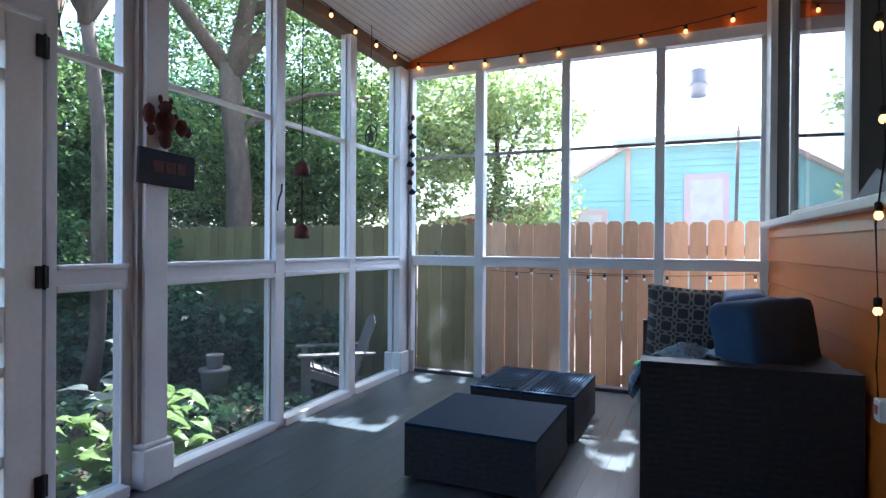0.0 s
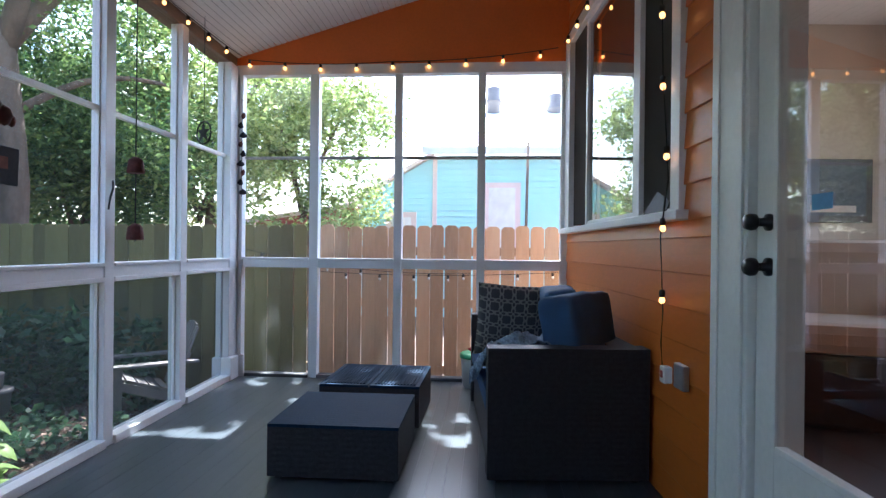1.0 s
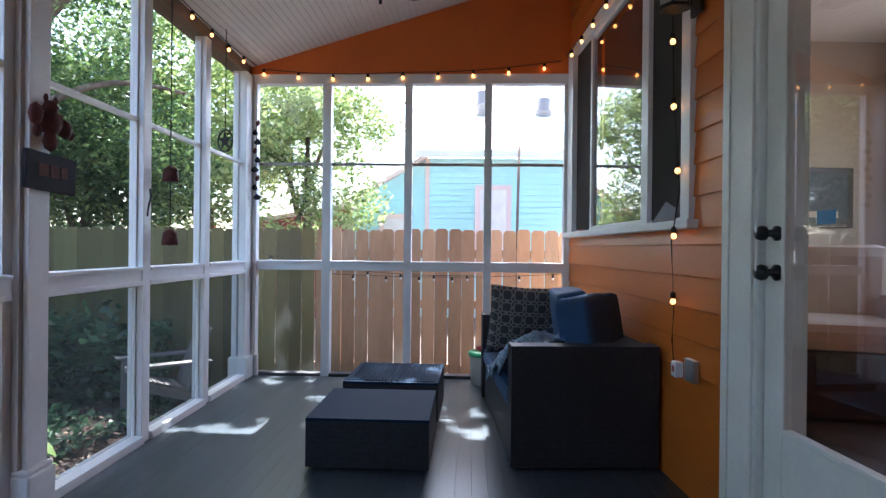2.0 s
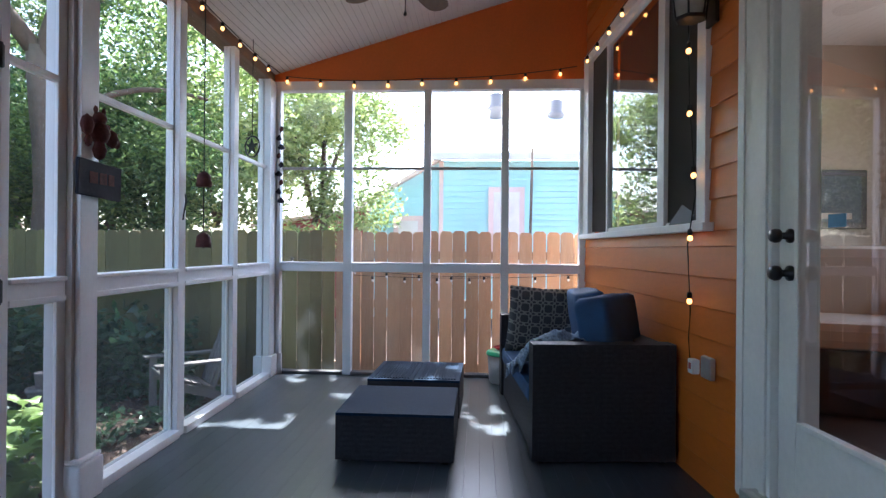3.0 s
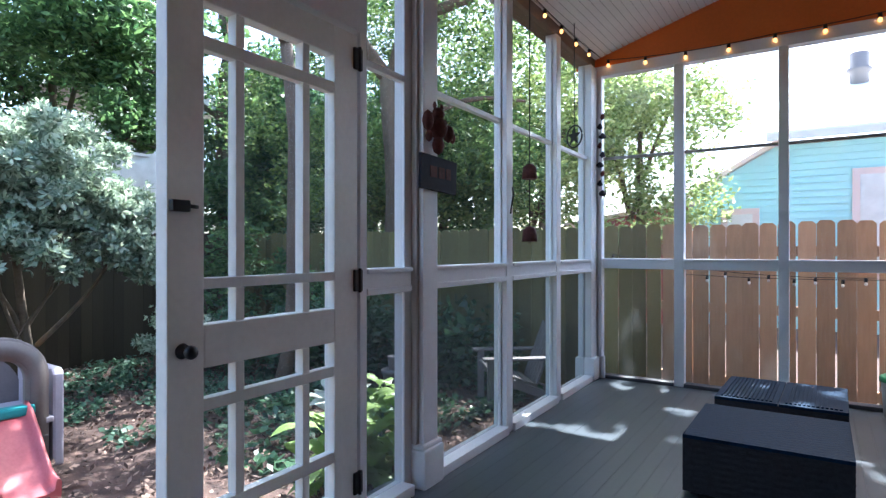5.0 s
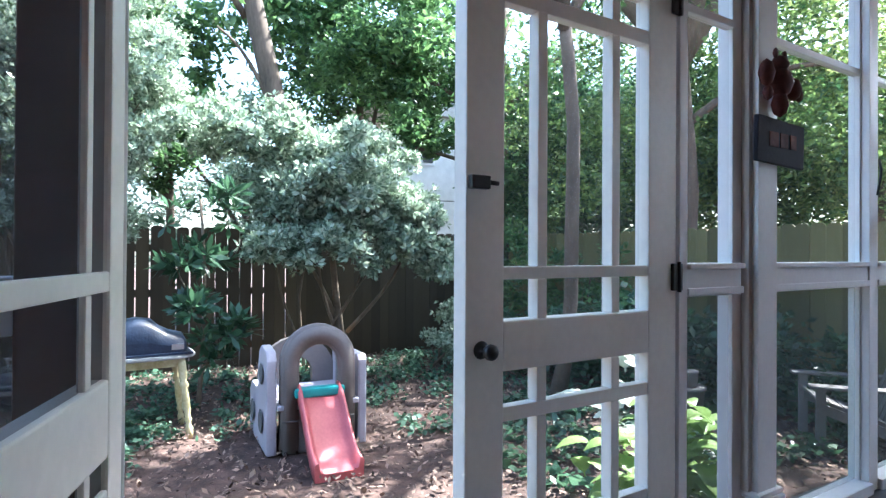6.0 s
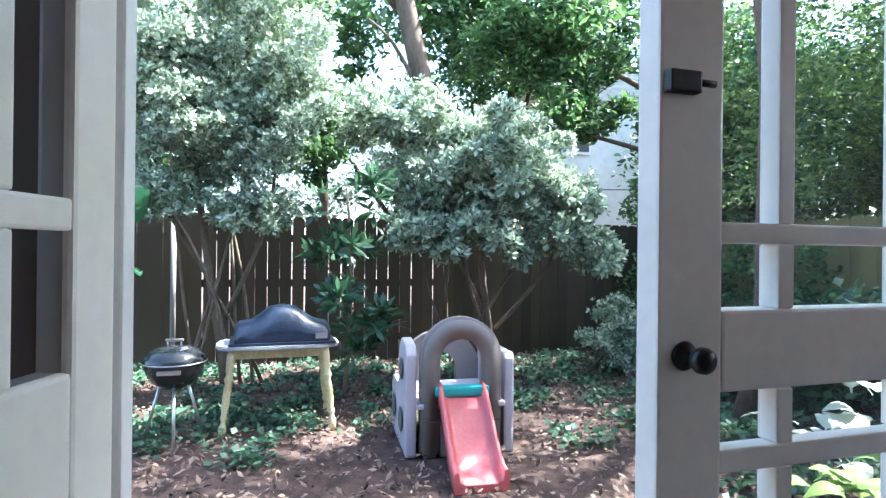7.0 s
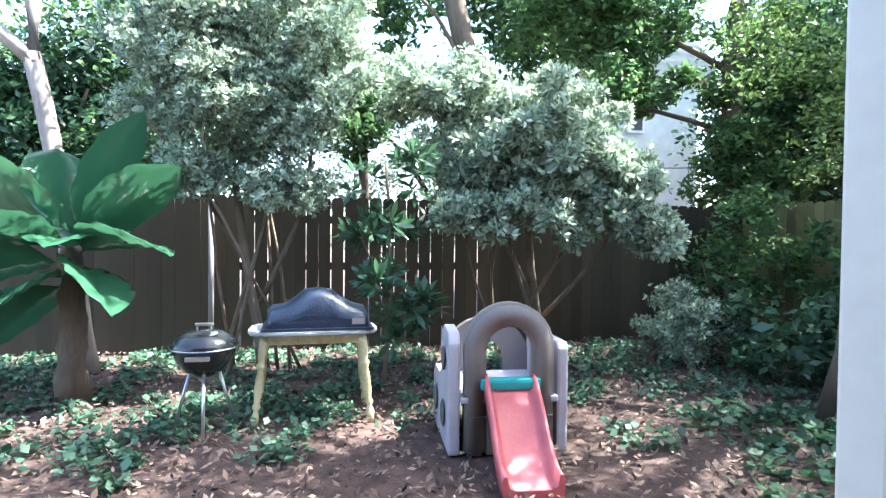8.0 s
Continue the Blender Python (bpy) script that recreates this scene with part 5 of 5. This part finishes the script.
for sx, sy in ((-1, -1), (-1, 1), (1, -1), (1, 1)):
    lean = pose(sx * 0.17, sy * 0.345, 0.645, sy * 6, -sx * 4, 0)
    part("leg", lathe([(0.020, -0.655), (0.027, -0.61), (0.028, -0.575), (0.018, -0.545), (0.018, -0.53), (0.030, -0.505), (0.020, -0.48), (0.030, -0.40), (0.027, -0.30), (0.020, -0.255), (0.034, -0.225), (0.034, -0.215), (0.021, -0.19), (0.031, -0.16), (0.033, -0.06), (0.029, 0.0)], 14, lean), M_YELLOW, gt, "yellow turned leg")
part("apron", one_box(0.17, 0.185, -0.33, 0.33, 0.575, 0.645, 0.003), M_YELLOW, gt)
part("apron", one_box(-0.185, -0.17, -0.33, 0.33, 0.575, 0.645, 0.003), M_YELLOW, gt)
part("apron", one_box(-0.17, 0.17, -0.345, -0.33, 0.575, 0.645, 0.003), M_YELLOW, gt)
part("apron", one_box(-0.17, 0.17, 0.33, 0.345, 0.575, 0.645, 0.003), M_YELLOW, gt)
b = bmesh.new()
prof = [(-0.37, 0.005), (-0.365, 0.10), (-0.34, 0.15), (-0.25, 0.165), (-0.17, 0.21), (-0.10, 0.27), (0.0, 0.285), (0.10, 0.27), (0.17, 0.21), (0.25, 0.165), (0.34, 0.14), (0.365, 0.09), (0.37, 0.005)]
rows = []
for i in range(13):
    u = i / 12 * 2 - 1
    k = (1 - abs(u) ** 3.5) ** 0.6
    rows.append([b.verts.new((0.21 * u + 0.008 * noise.noise(Vector((u * 3, y * 9, 0))), y * (0.93 + 0.07 * k), 0.01 + z * (0.35 + 0.65 * k) + 0.012 * noise.noise(Vector((u * 4, y * 10, 4))))) for y, z in prof])
for a, c in zip(rows, rows[1:]):
    for j in range(len(prof) - 1):
        f = b.faces.new((a[j], a[j + 1], c[j + 1], c[j]))
        f.smooth = True
b.faces.new(rows[0])
b.faces.new(rows[-1][::-1])
b.faces.new([r_[0] for r_ in rows][::-1])
bmesh.ops.holes_fill(b, edges=b.edges[:])
bmesh.ops.recalc_face_normals(b, faces=b.faces[:])
gc = empty("covered_grill", pose(-6.22, 0.15, G + 0.677, 0, 0, 2), label="table grill under a dark blue-black vinyl cover", category="grill")
part("cover", b, M_COVER, gc)
part("tag", one_box(0.208, 0.214, 0.24, 0.33, 0.04, 0.085, 0.001), M_STEEL, gc, "small pale label")
part("hem", one_box(-0.23, 0.235, -0.40, 0.40, 0.0, 0.02, 0.008), M_COVER, gc)

# kettle grill on three legs
kg = empty("kettle_grill", pose(-5.92, -0.60, G), label="black kettle charcoal grill on three thin legs", category="grill")
part("bowl", lathe([(0.001, 0.40), (0.08, 0.41), (0.145, 0.455), (0.185, 0.52), (0.203, 0.585), (0.205, 0.60), (0.198, 0.60)], 32), M_ENAMEL, kg)
part("lid", lathe([(0.210, 0.600), (0.218, 0.604), (0.218, 0.612), (0.208, 0.635), (0.175, 0.672), (0.12, 0.70), (0.05, 0.713), (0.001, 0.714)], 32), M_ENAMEL, kg, "shiny black lid")
part("rim", lathe([(0.217, 0.598), (0.222, 0.602), (0.217, 0.606)], 32), M_STEEL, kg)
h = part("lid_handle", one_box(-0.012, 0.012, -0.06, 0.06, 0.742, 0.762, 0.006), M_STEEL, kg, "pale handle")
part("handle_post", tube([(0, -0.045, 0.70), (0, -0.045, 0.745)], 0.006, 8), M_STEEL, h)
part("handle_post", tube([(0, 0.045, 0.70), (0, 0.045, 0.745)], 0.006, 8), M_STEEL, h)
part("front_handle", one_box(0.205, 0.24, -0.075, 0.075, 0.545, 0.572, 0.006), M_STEEL, kg, "pale front handle")
for a in (0.15, 2.25, 4.35):
    part("leg", tube([(0.10 * math.cos(a), 0.10 * math.sin(a), 0.45), (0.235 * math.cos(a), 0.235 * math.sin(a), 0.0)], 0.011, 10), M_STEEL, kg, "thin steel leg")
part("vent", lathe([(0.035, 0.0), (0.035, 0.006)], 16, pose(0.09, 0.07, 0.699, 12, 12, 0)), M_STEEL, kg)

# slatted garden chair seen through the screens
ac = empty("garden_chair", pose(-3.2, 5.05, G, 0, 0, -140) @ Matrix.Scale(0.98, 4), label="greyed white slatted garden armchair in the side yard", category="chair")
# local x is the chair's front
for sy in (-1, 1):
    part("front_leg", one_box(0.28, 0.35, sy * 0.27 - 0.012, sy * 0.27 + 0.012, 0.0, 0.50, 0.004), M_CHAIR, ac)
    part("side_rail", prism([(0.32, 0.30), (0.32, 0.38), (-0.55, 0.07), (-0.60, 0.0), (-0.50, 0.0)], 0.025, pose(0, sy * 0.24, 0)), M_CHAIR, ac)
    part("armrest", one_box(-0.36, 0.40, sy * 0.30 - 0.06, sy * 0.30 + 0.06, 0.50, 0.525, 0.008), M_CHAIR, ac)
for i in range(5):
    x = 0.30 - i * 0.095
    part("seat_slat", one_box(-0.042, 0.042, -0.25, 0.25, 0, 0.018, 0.004, pose(x, 0, 0.385 - 0.34 * (0.30 - x), 0, -19, 0)), M_CHAIR, ac)
for i in range(6):
    y = -0.215 + i * 0.086
    part("back_slat", one_box(-0.009, 0.009, -0.036, 0.036, 0.0, 0.66 - 0.9 * y * y, 0.004, pose(-0.16, y, 0.24, 0, -20, 0)), M_CHAIR, ac)
part("back_batten", one_box(-0.03, -0.008, -0.24, 0.24, 0.30, 0.36, 0.003, pose(-0.16, 0, 0.24, 0, -20, 0)), M_CHAIR, ac)

# stacked white pots in the bed
sp_ = empty("stacked_pots", pose(-4.35, 4.55, G), label="two stacked white plastic flower pots", category="pot")
part("pot", lathe([(0.11, 0.0), (0.14, 0.26), (0.155, 0.27), (0.155, 0.30), (0.13, 0.30)], 20), M_CHAIR, sp_)
part("pot", lathe([(0.07, 0.27), (0.085, 0.42), (0.09, 0.44), (0.075, 0.44)], 20), M_CHAIR, sp_)

# ---------------- neighbour ----------------
hs = empty("blue_house", pose(0, 0, 0), label="sky-blue clapboard house with a pale roof behind the fence", category="house")
HY = 13.0
part("wall", prism([(-3.1, G), (6.5, G), (6.5, 3.30), (-1.23, 3.30), (-3.1, 2.2)], 0.2, pose(0, HY, 0)), M_BLUE, hs)
for i in range(26):
    z = G + 0.15 + i * 0.135
    xl = -3.1 if z < 2.16 else -3.1 + (z - 2.16) * 1.72
    part("siding_board", one_box(max(-3.1, xl), 6.5, -0.02, 0.0, z, z + 0.02, 0, pose(0, HY, 0)), M_BLUE, hs)
b = bmesh.new()
vs = [b.verts.new(p) for p in ((-1.5, HY - 0.4, 3.33), (7.5, HY - 0.4, 3.33), (7.5, HY + 7, 6.7), (-1.3, HY + 7, 6.7))]
f = b.faces.new(vs)
r = bmesh.ops.extrude_face_region(b, geom=[f])
bmesh.ops.translate(b, verts=[v for v in r["geom"] if isinstance(v, bmesh.types.BMVert)], vec=(0, 0, 0.12))
bmesh.ops.recalc_face_normals(b, faces=b.faces[:])
part("roof", b, M_ROOF, hs, "pale sunlit roof")
part("fascia", one_box(-1.5, 7.5, HY - 0.42, HY - 0.38, 3.27, 3.40), M_WHITE_OLD, hs)
part("verge", prism([(-3.3, 2.08), (-1.23, 3.30), (-1.23, 3.40), (-3.3, 2.18)], 0.3, pose(0, HY - 0.2, 0)), M_PINK, hs)
part("corner_board", one_box(-1.28, -1.18, HY - 0.05, HY, G, 3.3), M_PINK, hs)
for x0, x1, z0, z1 in ((-0.12, 0.72, 0.6, 2.68), (-2.35, -1.65, 0.6, 2.0)):
    w = part("window", one_box(x0, x1, HY - 0.06, HY, z0, z1), M_PINK, hs, "pale pink framed window")
    part("pane", one_box(x0 + 0.12, x1 - 0.12, HY - 0.07, HY - 0.062, z0 + 0.12, z1 - 0.12), M_WHITE_OLD, w)
for x, z in ((0.12, 5.15), (1.82, 4.95)):
    v = part("roof_vent", lathe([(0.19, -0.6), (0.19, 0.05), (0.25, 0.08), (0.25, 0.16), (0.19, 0.2), (0.21, 0.5), (0.1, 0.55)], 14, pose(x, HY + 3.0, z)), M_CHAIR, hs, "grey metal roof vent")
part("pole", tube([(0.78, HY - 0.6, G), (0.84, HY - 0.6, 3.5)], 0.03, 8), M_BARK, hs)
sh = empty("red_shed", pose(-4.2, 12.4, G), label="low rust-red shed beside the blue house", category="shed")
part("wall", prism([(-1.0, 0), (1.3, 0), (1.3, 2.5), (-1.0, 2.15)], 0.2), M_REDROOF, sh)
part("roof", prism([(-1.3, 2.08), (1.35, 2.49), (1.35, 2.57), (-1.3, 2.16)], 2.2, pose(0, -0.2, 0)), M_PINK, sh)
og = part("orange_barrel", lathe([(0.14, 0), (0.16, 0.1), (0.13, 1.0), (0.10, 1.25)], 14, pose(-5.1, 10.2, G + 0.75)), mat("orange_plastic", (0.85, 0.25, 0.03), 0.5, 0.1))
tagged(og, "orange plastic barrel beyond the fence", "barrel")
crate = part("crate_stand", one_box(-5.35, -4.85, 10.0, 10.4, G, G + 0.75, 0.01), M_GREYTOP)
tagged(crate, "grey wooden stand beyond the fence", "stand")
ow = part("overhead_wire", tube(limb_points((-9.2, 1.0, 2.05), (-9.6, 7.0, 2.1), (0, 0, -0.1), 7), 0.008, 6), M_CABLE)
tagged(ow, "thin dark wire strung above the back fence", "wire")
gh = empty("grey_house", pose(-13.6, 7.5, 0), label="pale grey house glimpsed through the trees", category="house")
part("wall", one_box(-2, 0, -1.0, 1.0, G, 4.75), M_WHITE_OLD, gh)
part("roof", prism([(-2.4, 4.55), (1.8, 4.55), (-0.3, 6.2)], 2.4, pose(0.2, 0, 0, 0, 0, 90)), M_GREYTOP, gh)
w = part("window", one_box(0.0, 0.05, -0.75, -0.35, 3.3, 4.0), M_WHITE, gh)
part("pane", one_box(0.05, 0.06, -0.70, -0.40, 3.36, 3.94), M_GREYFR, w)


# ---------------- porch lights and ornaments ----------------
def catenary(a, b, sag, n=14):
    a, b = Vector(a), Vector(b)
    return [a.lerp(b, i / n) - Vector((0, 0, sag * 4 * (i / n) * (1 - i / n))) for i in range(n + 1)]


BULB = mesh_of("bulb", lathe([(0.001, -0.044), (0.007, -0.0425), (0.0122, -0.036), (0.0142, -0.029), (0.0125, -0.021), (0.008, -0.015), (0.0075, -0.012)], 14), M_BULB)
SOCKET = mesh_of("socket", lathe([(0.012, -0.014), (0.014, 0.0), (0.013, 0.016), (0.005, 0.02)], 10), M_CABLE)
DIM = mesh_of("bulb", lathe([(0.001, -0.044), (0.007, -0.0425), (0.0122, -0.036), (0.0142, -0.029), (0.0125, -0.021), (0.008, -0.015), (0.0075, -0.012)], 14), M_CLEARBULB)


def string_lights(label, paths, spacing, lit=True, most=99):
    s = empty("string_lights", None, label=label, category="string lights", group="string lights")
    left = spacing * 0.5
    for pts in paths:
        part("cable", tube(pts, 0.0035, 6), M_CABLE, s)
        for a, b in zip(pts, pts[1:]):
            d = (b - a).length
            while left <= d and most > 0:
                most -= 1
                p = a.lerp(b, left / d)
                k = new("socket", SOCKET)
                k.parent, k.location = s, p - Vector((0, 0, 0.022))
                q = new("bulb", BULB if lit else DIM)
                q.parent, q.location = k, (0, 0, 0)
                left += spacing
            left -= d if left > d or most > 0 else 0
    return s


LW = lambda y, z, o=0.03: FRAME_L @ Vector((o, y, z))
HW = lambda y, z, o=-0.06: FRAME_H @ Vector((o, y, z))
string_lights("lit warm string lights along beam and gable", [
    catenary(LW(-2.8, 2.88), LW(1.0, 2.88), 0.03), catenary(LW(1.0, 2.88), LW(3.0, 2.89), 0.05), catenary(LW(3.0, 2.89), LW(4.82, 2.88, 0.05), 0.03),
    catenary((-2.2, 4.86, 2.86), (-0.9, 4.87, 2.83), 0.03), catenary((-0.9, 4.87, 2.83), (0.56, 4.87, 2.93), 0.03), catenary((0.60, 4.80, 2.95), HW(2.62, 3.02), 0.02)], 0.325)
string_lights("lit warm string lights hanging down the orange wall", [[HW(2.56, 2.82), HW(2.54, 2.4), HW(2.52, 2.0), HW(2.44, 1.5), HW(2.53, 1.25), HW(2.49, 0.9), HW(2.51, 0.76), HW(2.49, 0.66)]], 0.335, True, 6)
string_lights("unlit string lights strung along the side fence", [catenary((-2.6, 5.78, 1.15), (-0.2, 5.78, 0.92), 0.08), catenary((-1.8, 5.80, 0.92), (1.2, 5.80, 0.98), 0.05)], 0.36, False)

# lantern on the house wall
wl = empty("wall_lantern", FRAME_H @ pose(-0.004, 2.37, 2.36), label="black framed glass wall lantern", category="lantern")
part("back_plate", one_box(-0.02, 0.0, -0.055, 0.055, -0.02, 0.30, 0.005), M_BLACK, wl)
part("arm", tube([(0, 0, 0.25), (-0.08, 0, 0.30), (-0.11, 0, 0.25)], 0.009, 8), M_BLACK, wl)
part("cap", lathe([(0.105, 0.19), (0.11, 0.20), (0.05, 0.255), (0.015, 0.27)], 6, pose(-0.12, 0, 0)), M_BLACK, wl)
part("base_ring", lathe([(0.07, 0.0), (0.078, 0.005), (0.078, 0.016), (0.06, 0.016)], 6, pose(-0.12, 0, 0)), M_BLACK, wl)
part("pane", lathe([(0.07, 0.016), (0.095, 0.19)], 6, pose(-0.12, 0, 0)), M_CLEARBIN, wl, "frosted glass")
for i in range(6):
    a = math.pi / 3 * i
    part("rib", tube([(-0.12 + 0.075 * math.cos(a), 0.075 * math.sin(a), 0.01), (-0.12 + 0.1 * math.cos(a), 0.1 * math.sin(a), 0.195)], 0.005, 6), M_BLACK, wl)

# outlet with plugs
ot = empty("wall_outlet", FRAME_H @ pose(-0.004, 2.40, 0.63), label="grey metal wall outlet box with a white plug", category="outlet")
part("plate", one_box(-0.03, 0, -0.075, 0.03, -0.055, 0.055, 0.008), M_STEEL, ot)
pl = part("plug", one_box(-0.07, -0.03, 0.03, 0.09, -0.045, 0.03, 0.008), M_WHITE, ot)
part("switch", one_box(-0.074, -0.07, 0.045, 0.068, -0.02, 0.012, 0.002), M_RED, pl)

# ceiling fan
fan = empty("ceiling_fan", pose(-0.82, 2.92, 2.88), label="brown bladed ceiling fan on a short rod", category="fan")
part("rod", tube([(0, 0, 0.08), (0, 0, ceil_z(-0.82) - 2.88)], 0.014, 10), M_BLACK, fan)
part("canopy", lathe([(0.02, ceil_z(-0.82) - 2.97), (0.06, ceil_z(-0.82) - 2.94), (0.075, ceil_z(-0.82) - 2.87)], 18), M_BLACK, fan)
part("motor", lathe([(0.03, -0.06), (0.09, -0.05), (0.12, 0.0), (0.11, 0.06), (0.03, 0.09)], 24), M_BLACK, fan)
for i in range(5):
    m = pose(0, 0, -0.01, 0, 0, 66 + 72 * i)
    bl = part("blade", prism([(0.17, -0.045), (0.26, -0.062), (0.40, -0.075), (0.47, -0.074), (0.515, -0.055), (0.535, -0.02), (0.535, 0.02), (0.515, 0.055), (0.47, 0.074), (0.40, 0.075), (0.26, 0.062), (0.17, 0.045)], 0.007, m @ pose(0, 0, 0, 80, 0, 0)), M_BEAM, fan)
    part("blade_iron", one_box(0.08, 0.22, -0.016, 0.016, 0.004, 0.012, 0.003, m @ pose(0, 0, 0, -10, 0, 0)), M_BLACK, bl)
part("pull_chain", tube([(0.02, 0, -0.05), (0.02, 0, -0.22)], 0.003, 6), M_BLACK, fan)
part("chain_knob", lathe([(0.002, -0.25), (0.011, -0.24), (0.009, -0.225), (0.002, -0.215)], 10, pose(0.02, 0, 0)), M_BLACK, fan)

# hanging string with two clay bells
hb = empty("hanging_bells", pose(-2.15, 3.12, 0), label="two rusty clay bells hanging on a thin cord", category="ornament")
part("cord", tube([(0, 0, ceil_z(-2.15)), (0, 0, 1.2)], 0.004, 6), M_CABLE, hb)
for z in (1.655, 1.255):
    part("bell", lathe([(0.048, z - 0.045), (0.05, z - 0.035), (0.042, z + 0.03), (0.02, z + 0.05), (0.004, z + 0.055)], 16), M_TERRA, hb, "rusty clay bell")
# ring ornament and wind chime near the corner
rn = empty("ring_ornament", pose(-2.20, 4.05, 2.04, 0, 0, 62), label="round wire ornament on a thin line", category="ornament")
b = bmesh.new()
tube([Vector((0, 0.085 * math.cos(a * math.pi / 12), 0.085 * math.sin(a * math.pi / 12))) for a in range(25)], 0.007, 6, b)
part("ring", b, M_BLACK, rn)
part("star", prism([((0.075 if k % 2 == 0 else 0.03) * math.sin(k * math.pi / 5), (0.075 if k % 2 == 0 else 0.03) * math.cos(k * math.pi / 5)) for k in range(10)], 0.008, pose(0, 0, 0, 0, 0, 90)), M_BLACK, rn)
part("line", tube([(0, 0, 0.085), (0, 0, 0.92)], 0.003, 6), M_CABLE, rn)
cs = empty("shell_string", pose(-2.245, 4.84, 0), label="string of dark shells and charms hanging in the corner", category="ornament")
part("cord", tube([(0, 0, 2.5), (0, 0, 1.62)], 0.003, 6), M_CABLE, cs)
for i in range(9):
    z = 2.35 - i * 0.085
    part("charm", lathe([(0.003, -0.03), (0.02 + 0.008 * (i % 3), -0.012), (0.018, 0.012), (0.003, 0.03)], 8, pose(0.012 * (-1) ** i, 0.0, z, 20 * (i % 3), 15, 0)), M_SLATE if i % 3 else M_TERRA, cs)
ck = part("cord_hook", tube([LW(3.0, 1.55, 0.03), LW(2.97, 1.50, 0.05), LW(2.93, 1.45, 0.06), LW(2.93, 1.38, 0.05)], 0.006, 8), M_CABLE)
tagged(ck, "short black cord hooked on the post", "cord")

# board and figure ornament on the broad post
sg = empty("hanging_sign", FRAME_L @ pose(0.03, 2.11, 1.53, 0, 0, 0), label="dark painted board with faded red lettering on the post", category="sign")
part("board", one_box(0.0, 0.018, -0.165, 0.165, -0.085, 0.085, 0.004, pose(0, 0, 0, -2, 0, 0)), M_SLATE, sg)
for i, (a, b_) in enumerate(((-0.09, -0.03), (-0.015, 0.04), (0.055, 0.10))):
    part("lettering_bar", one_box(0.019, 0.021, a, b_, -0.02, 0.035), M_TERRA, sg, "unreadable faded red lettering")
b = bmesh.new()
for (y, z, r, st) in ((0.0, 0.205, 0.046, 1.15), (0.0, 0.268, 0.032, 1.0), (-0.078, 0.225, 0.028, 1.7), (-0.07, 0.16, 0.018, 1.5), (0.08, 0.195, 0.030, 1.4), (0.115, 0.18, 0.016, 1.6), (0.0, 0.13, 0.030, 1.5), (-0.026, 0.302, 0.010, 1.8), (0.026, 0.302, 0.010, 1.8), (0.05, 0.235, 0.014, 1.4)):
    lathe([(0.001, -r * st), (r * 0.7, -r * st * 0.7), (r, 0), (r * 0.7, r * st * 0.7), (0.001, r * st)], 10, pose(0.02, y, z), b)
fg = part("figure_ornament", b, M_TERRA)
fg.matrix_world = FRAME_L @ pose(0.03, 2.09, 1.53) @ Matrix.Diagonal((1, 1.2, 1.1, 1))
tagged(fg, "small rusty clay figure ornament on the post", "ornament")


# ---------------- many small pieces: floor boards and lapped wall boards ----------------
rgb = random.Random(5)
bw = 0.083
n = int(3.72 / bw)
fm = mesh_of("floor_board", one_box(0.0, bw - 0.0012, Y0, Y1 + 0.1, -0.03, 0.0), M_FLOOR)
for i in range(n):
    o = new("floor_board", fm)
    o.parent = floor_base
    o.location = (-2.40 + i * bw, 0, rgb.uniform(-0.0005, 0))


def lap_boards(y0, y1, z0, z1):
    z = z0
    while z < z1 - 0.01:
        top = min(z + 0.157, z1)
        b = bmesh.new()
        pts = [(0.024, z), (0.002, z), (0.0, z + 0.004), (0.011, top), (0.024, top)]
        a_, c_ = [b.verts.new((x, y0, q)) for x, q in pts], [b.verts.new((x, y1, q)) for x, q in pts]
        for i in range(5):
            b.faces.new((a_[i], a_[(i + 1) % 5], c_[(i + 1) % 5], c_[i]))
        b.faces.new(a_[::-1])
        b.faces.new(c_)
        bmesh.ops.recalc_face_normals(b, faces=b.faces[:])
        part("lap_board", b, M_ORANGE, house_wall)
        z = top


lap_boards(2.09, Y1, -0.02, WIN[2] - 0.045)
lap_boards(2.09, WIN[0] - 0.10, WIN[2] - 0.045, WIN[3] + 0.09)
lap_boards(2.01, Y1, WIN[3] + 0.09, ZT - 0.05)
lap_boards(DOOR[0] - 0.14, 2.01, DOOR[3] + 0.12, ZT - 0.05)
lap_boards(Y0, DOOR[0] - 0.14, -0.02, ZT - 0.05)
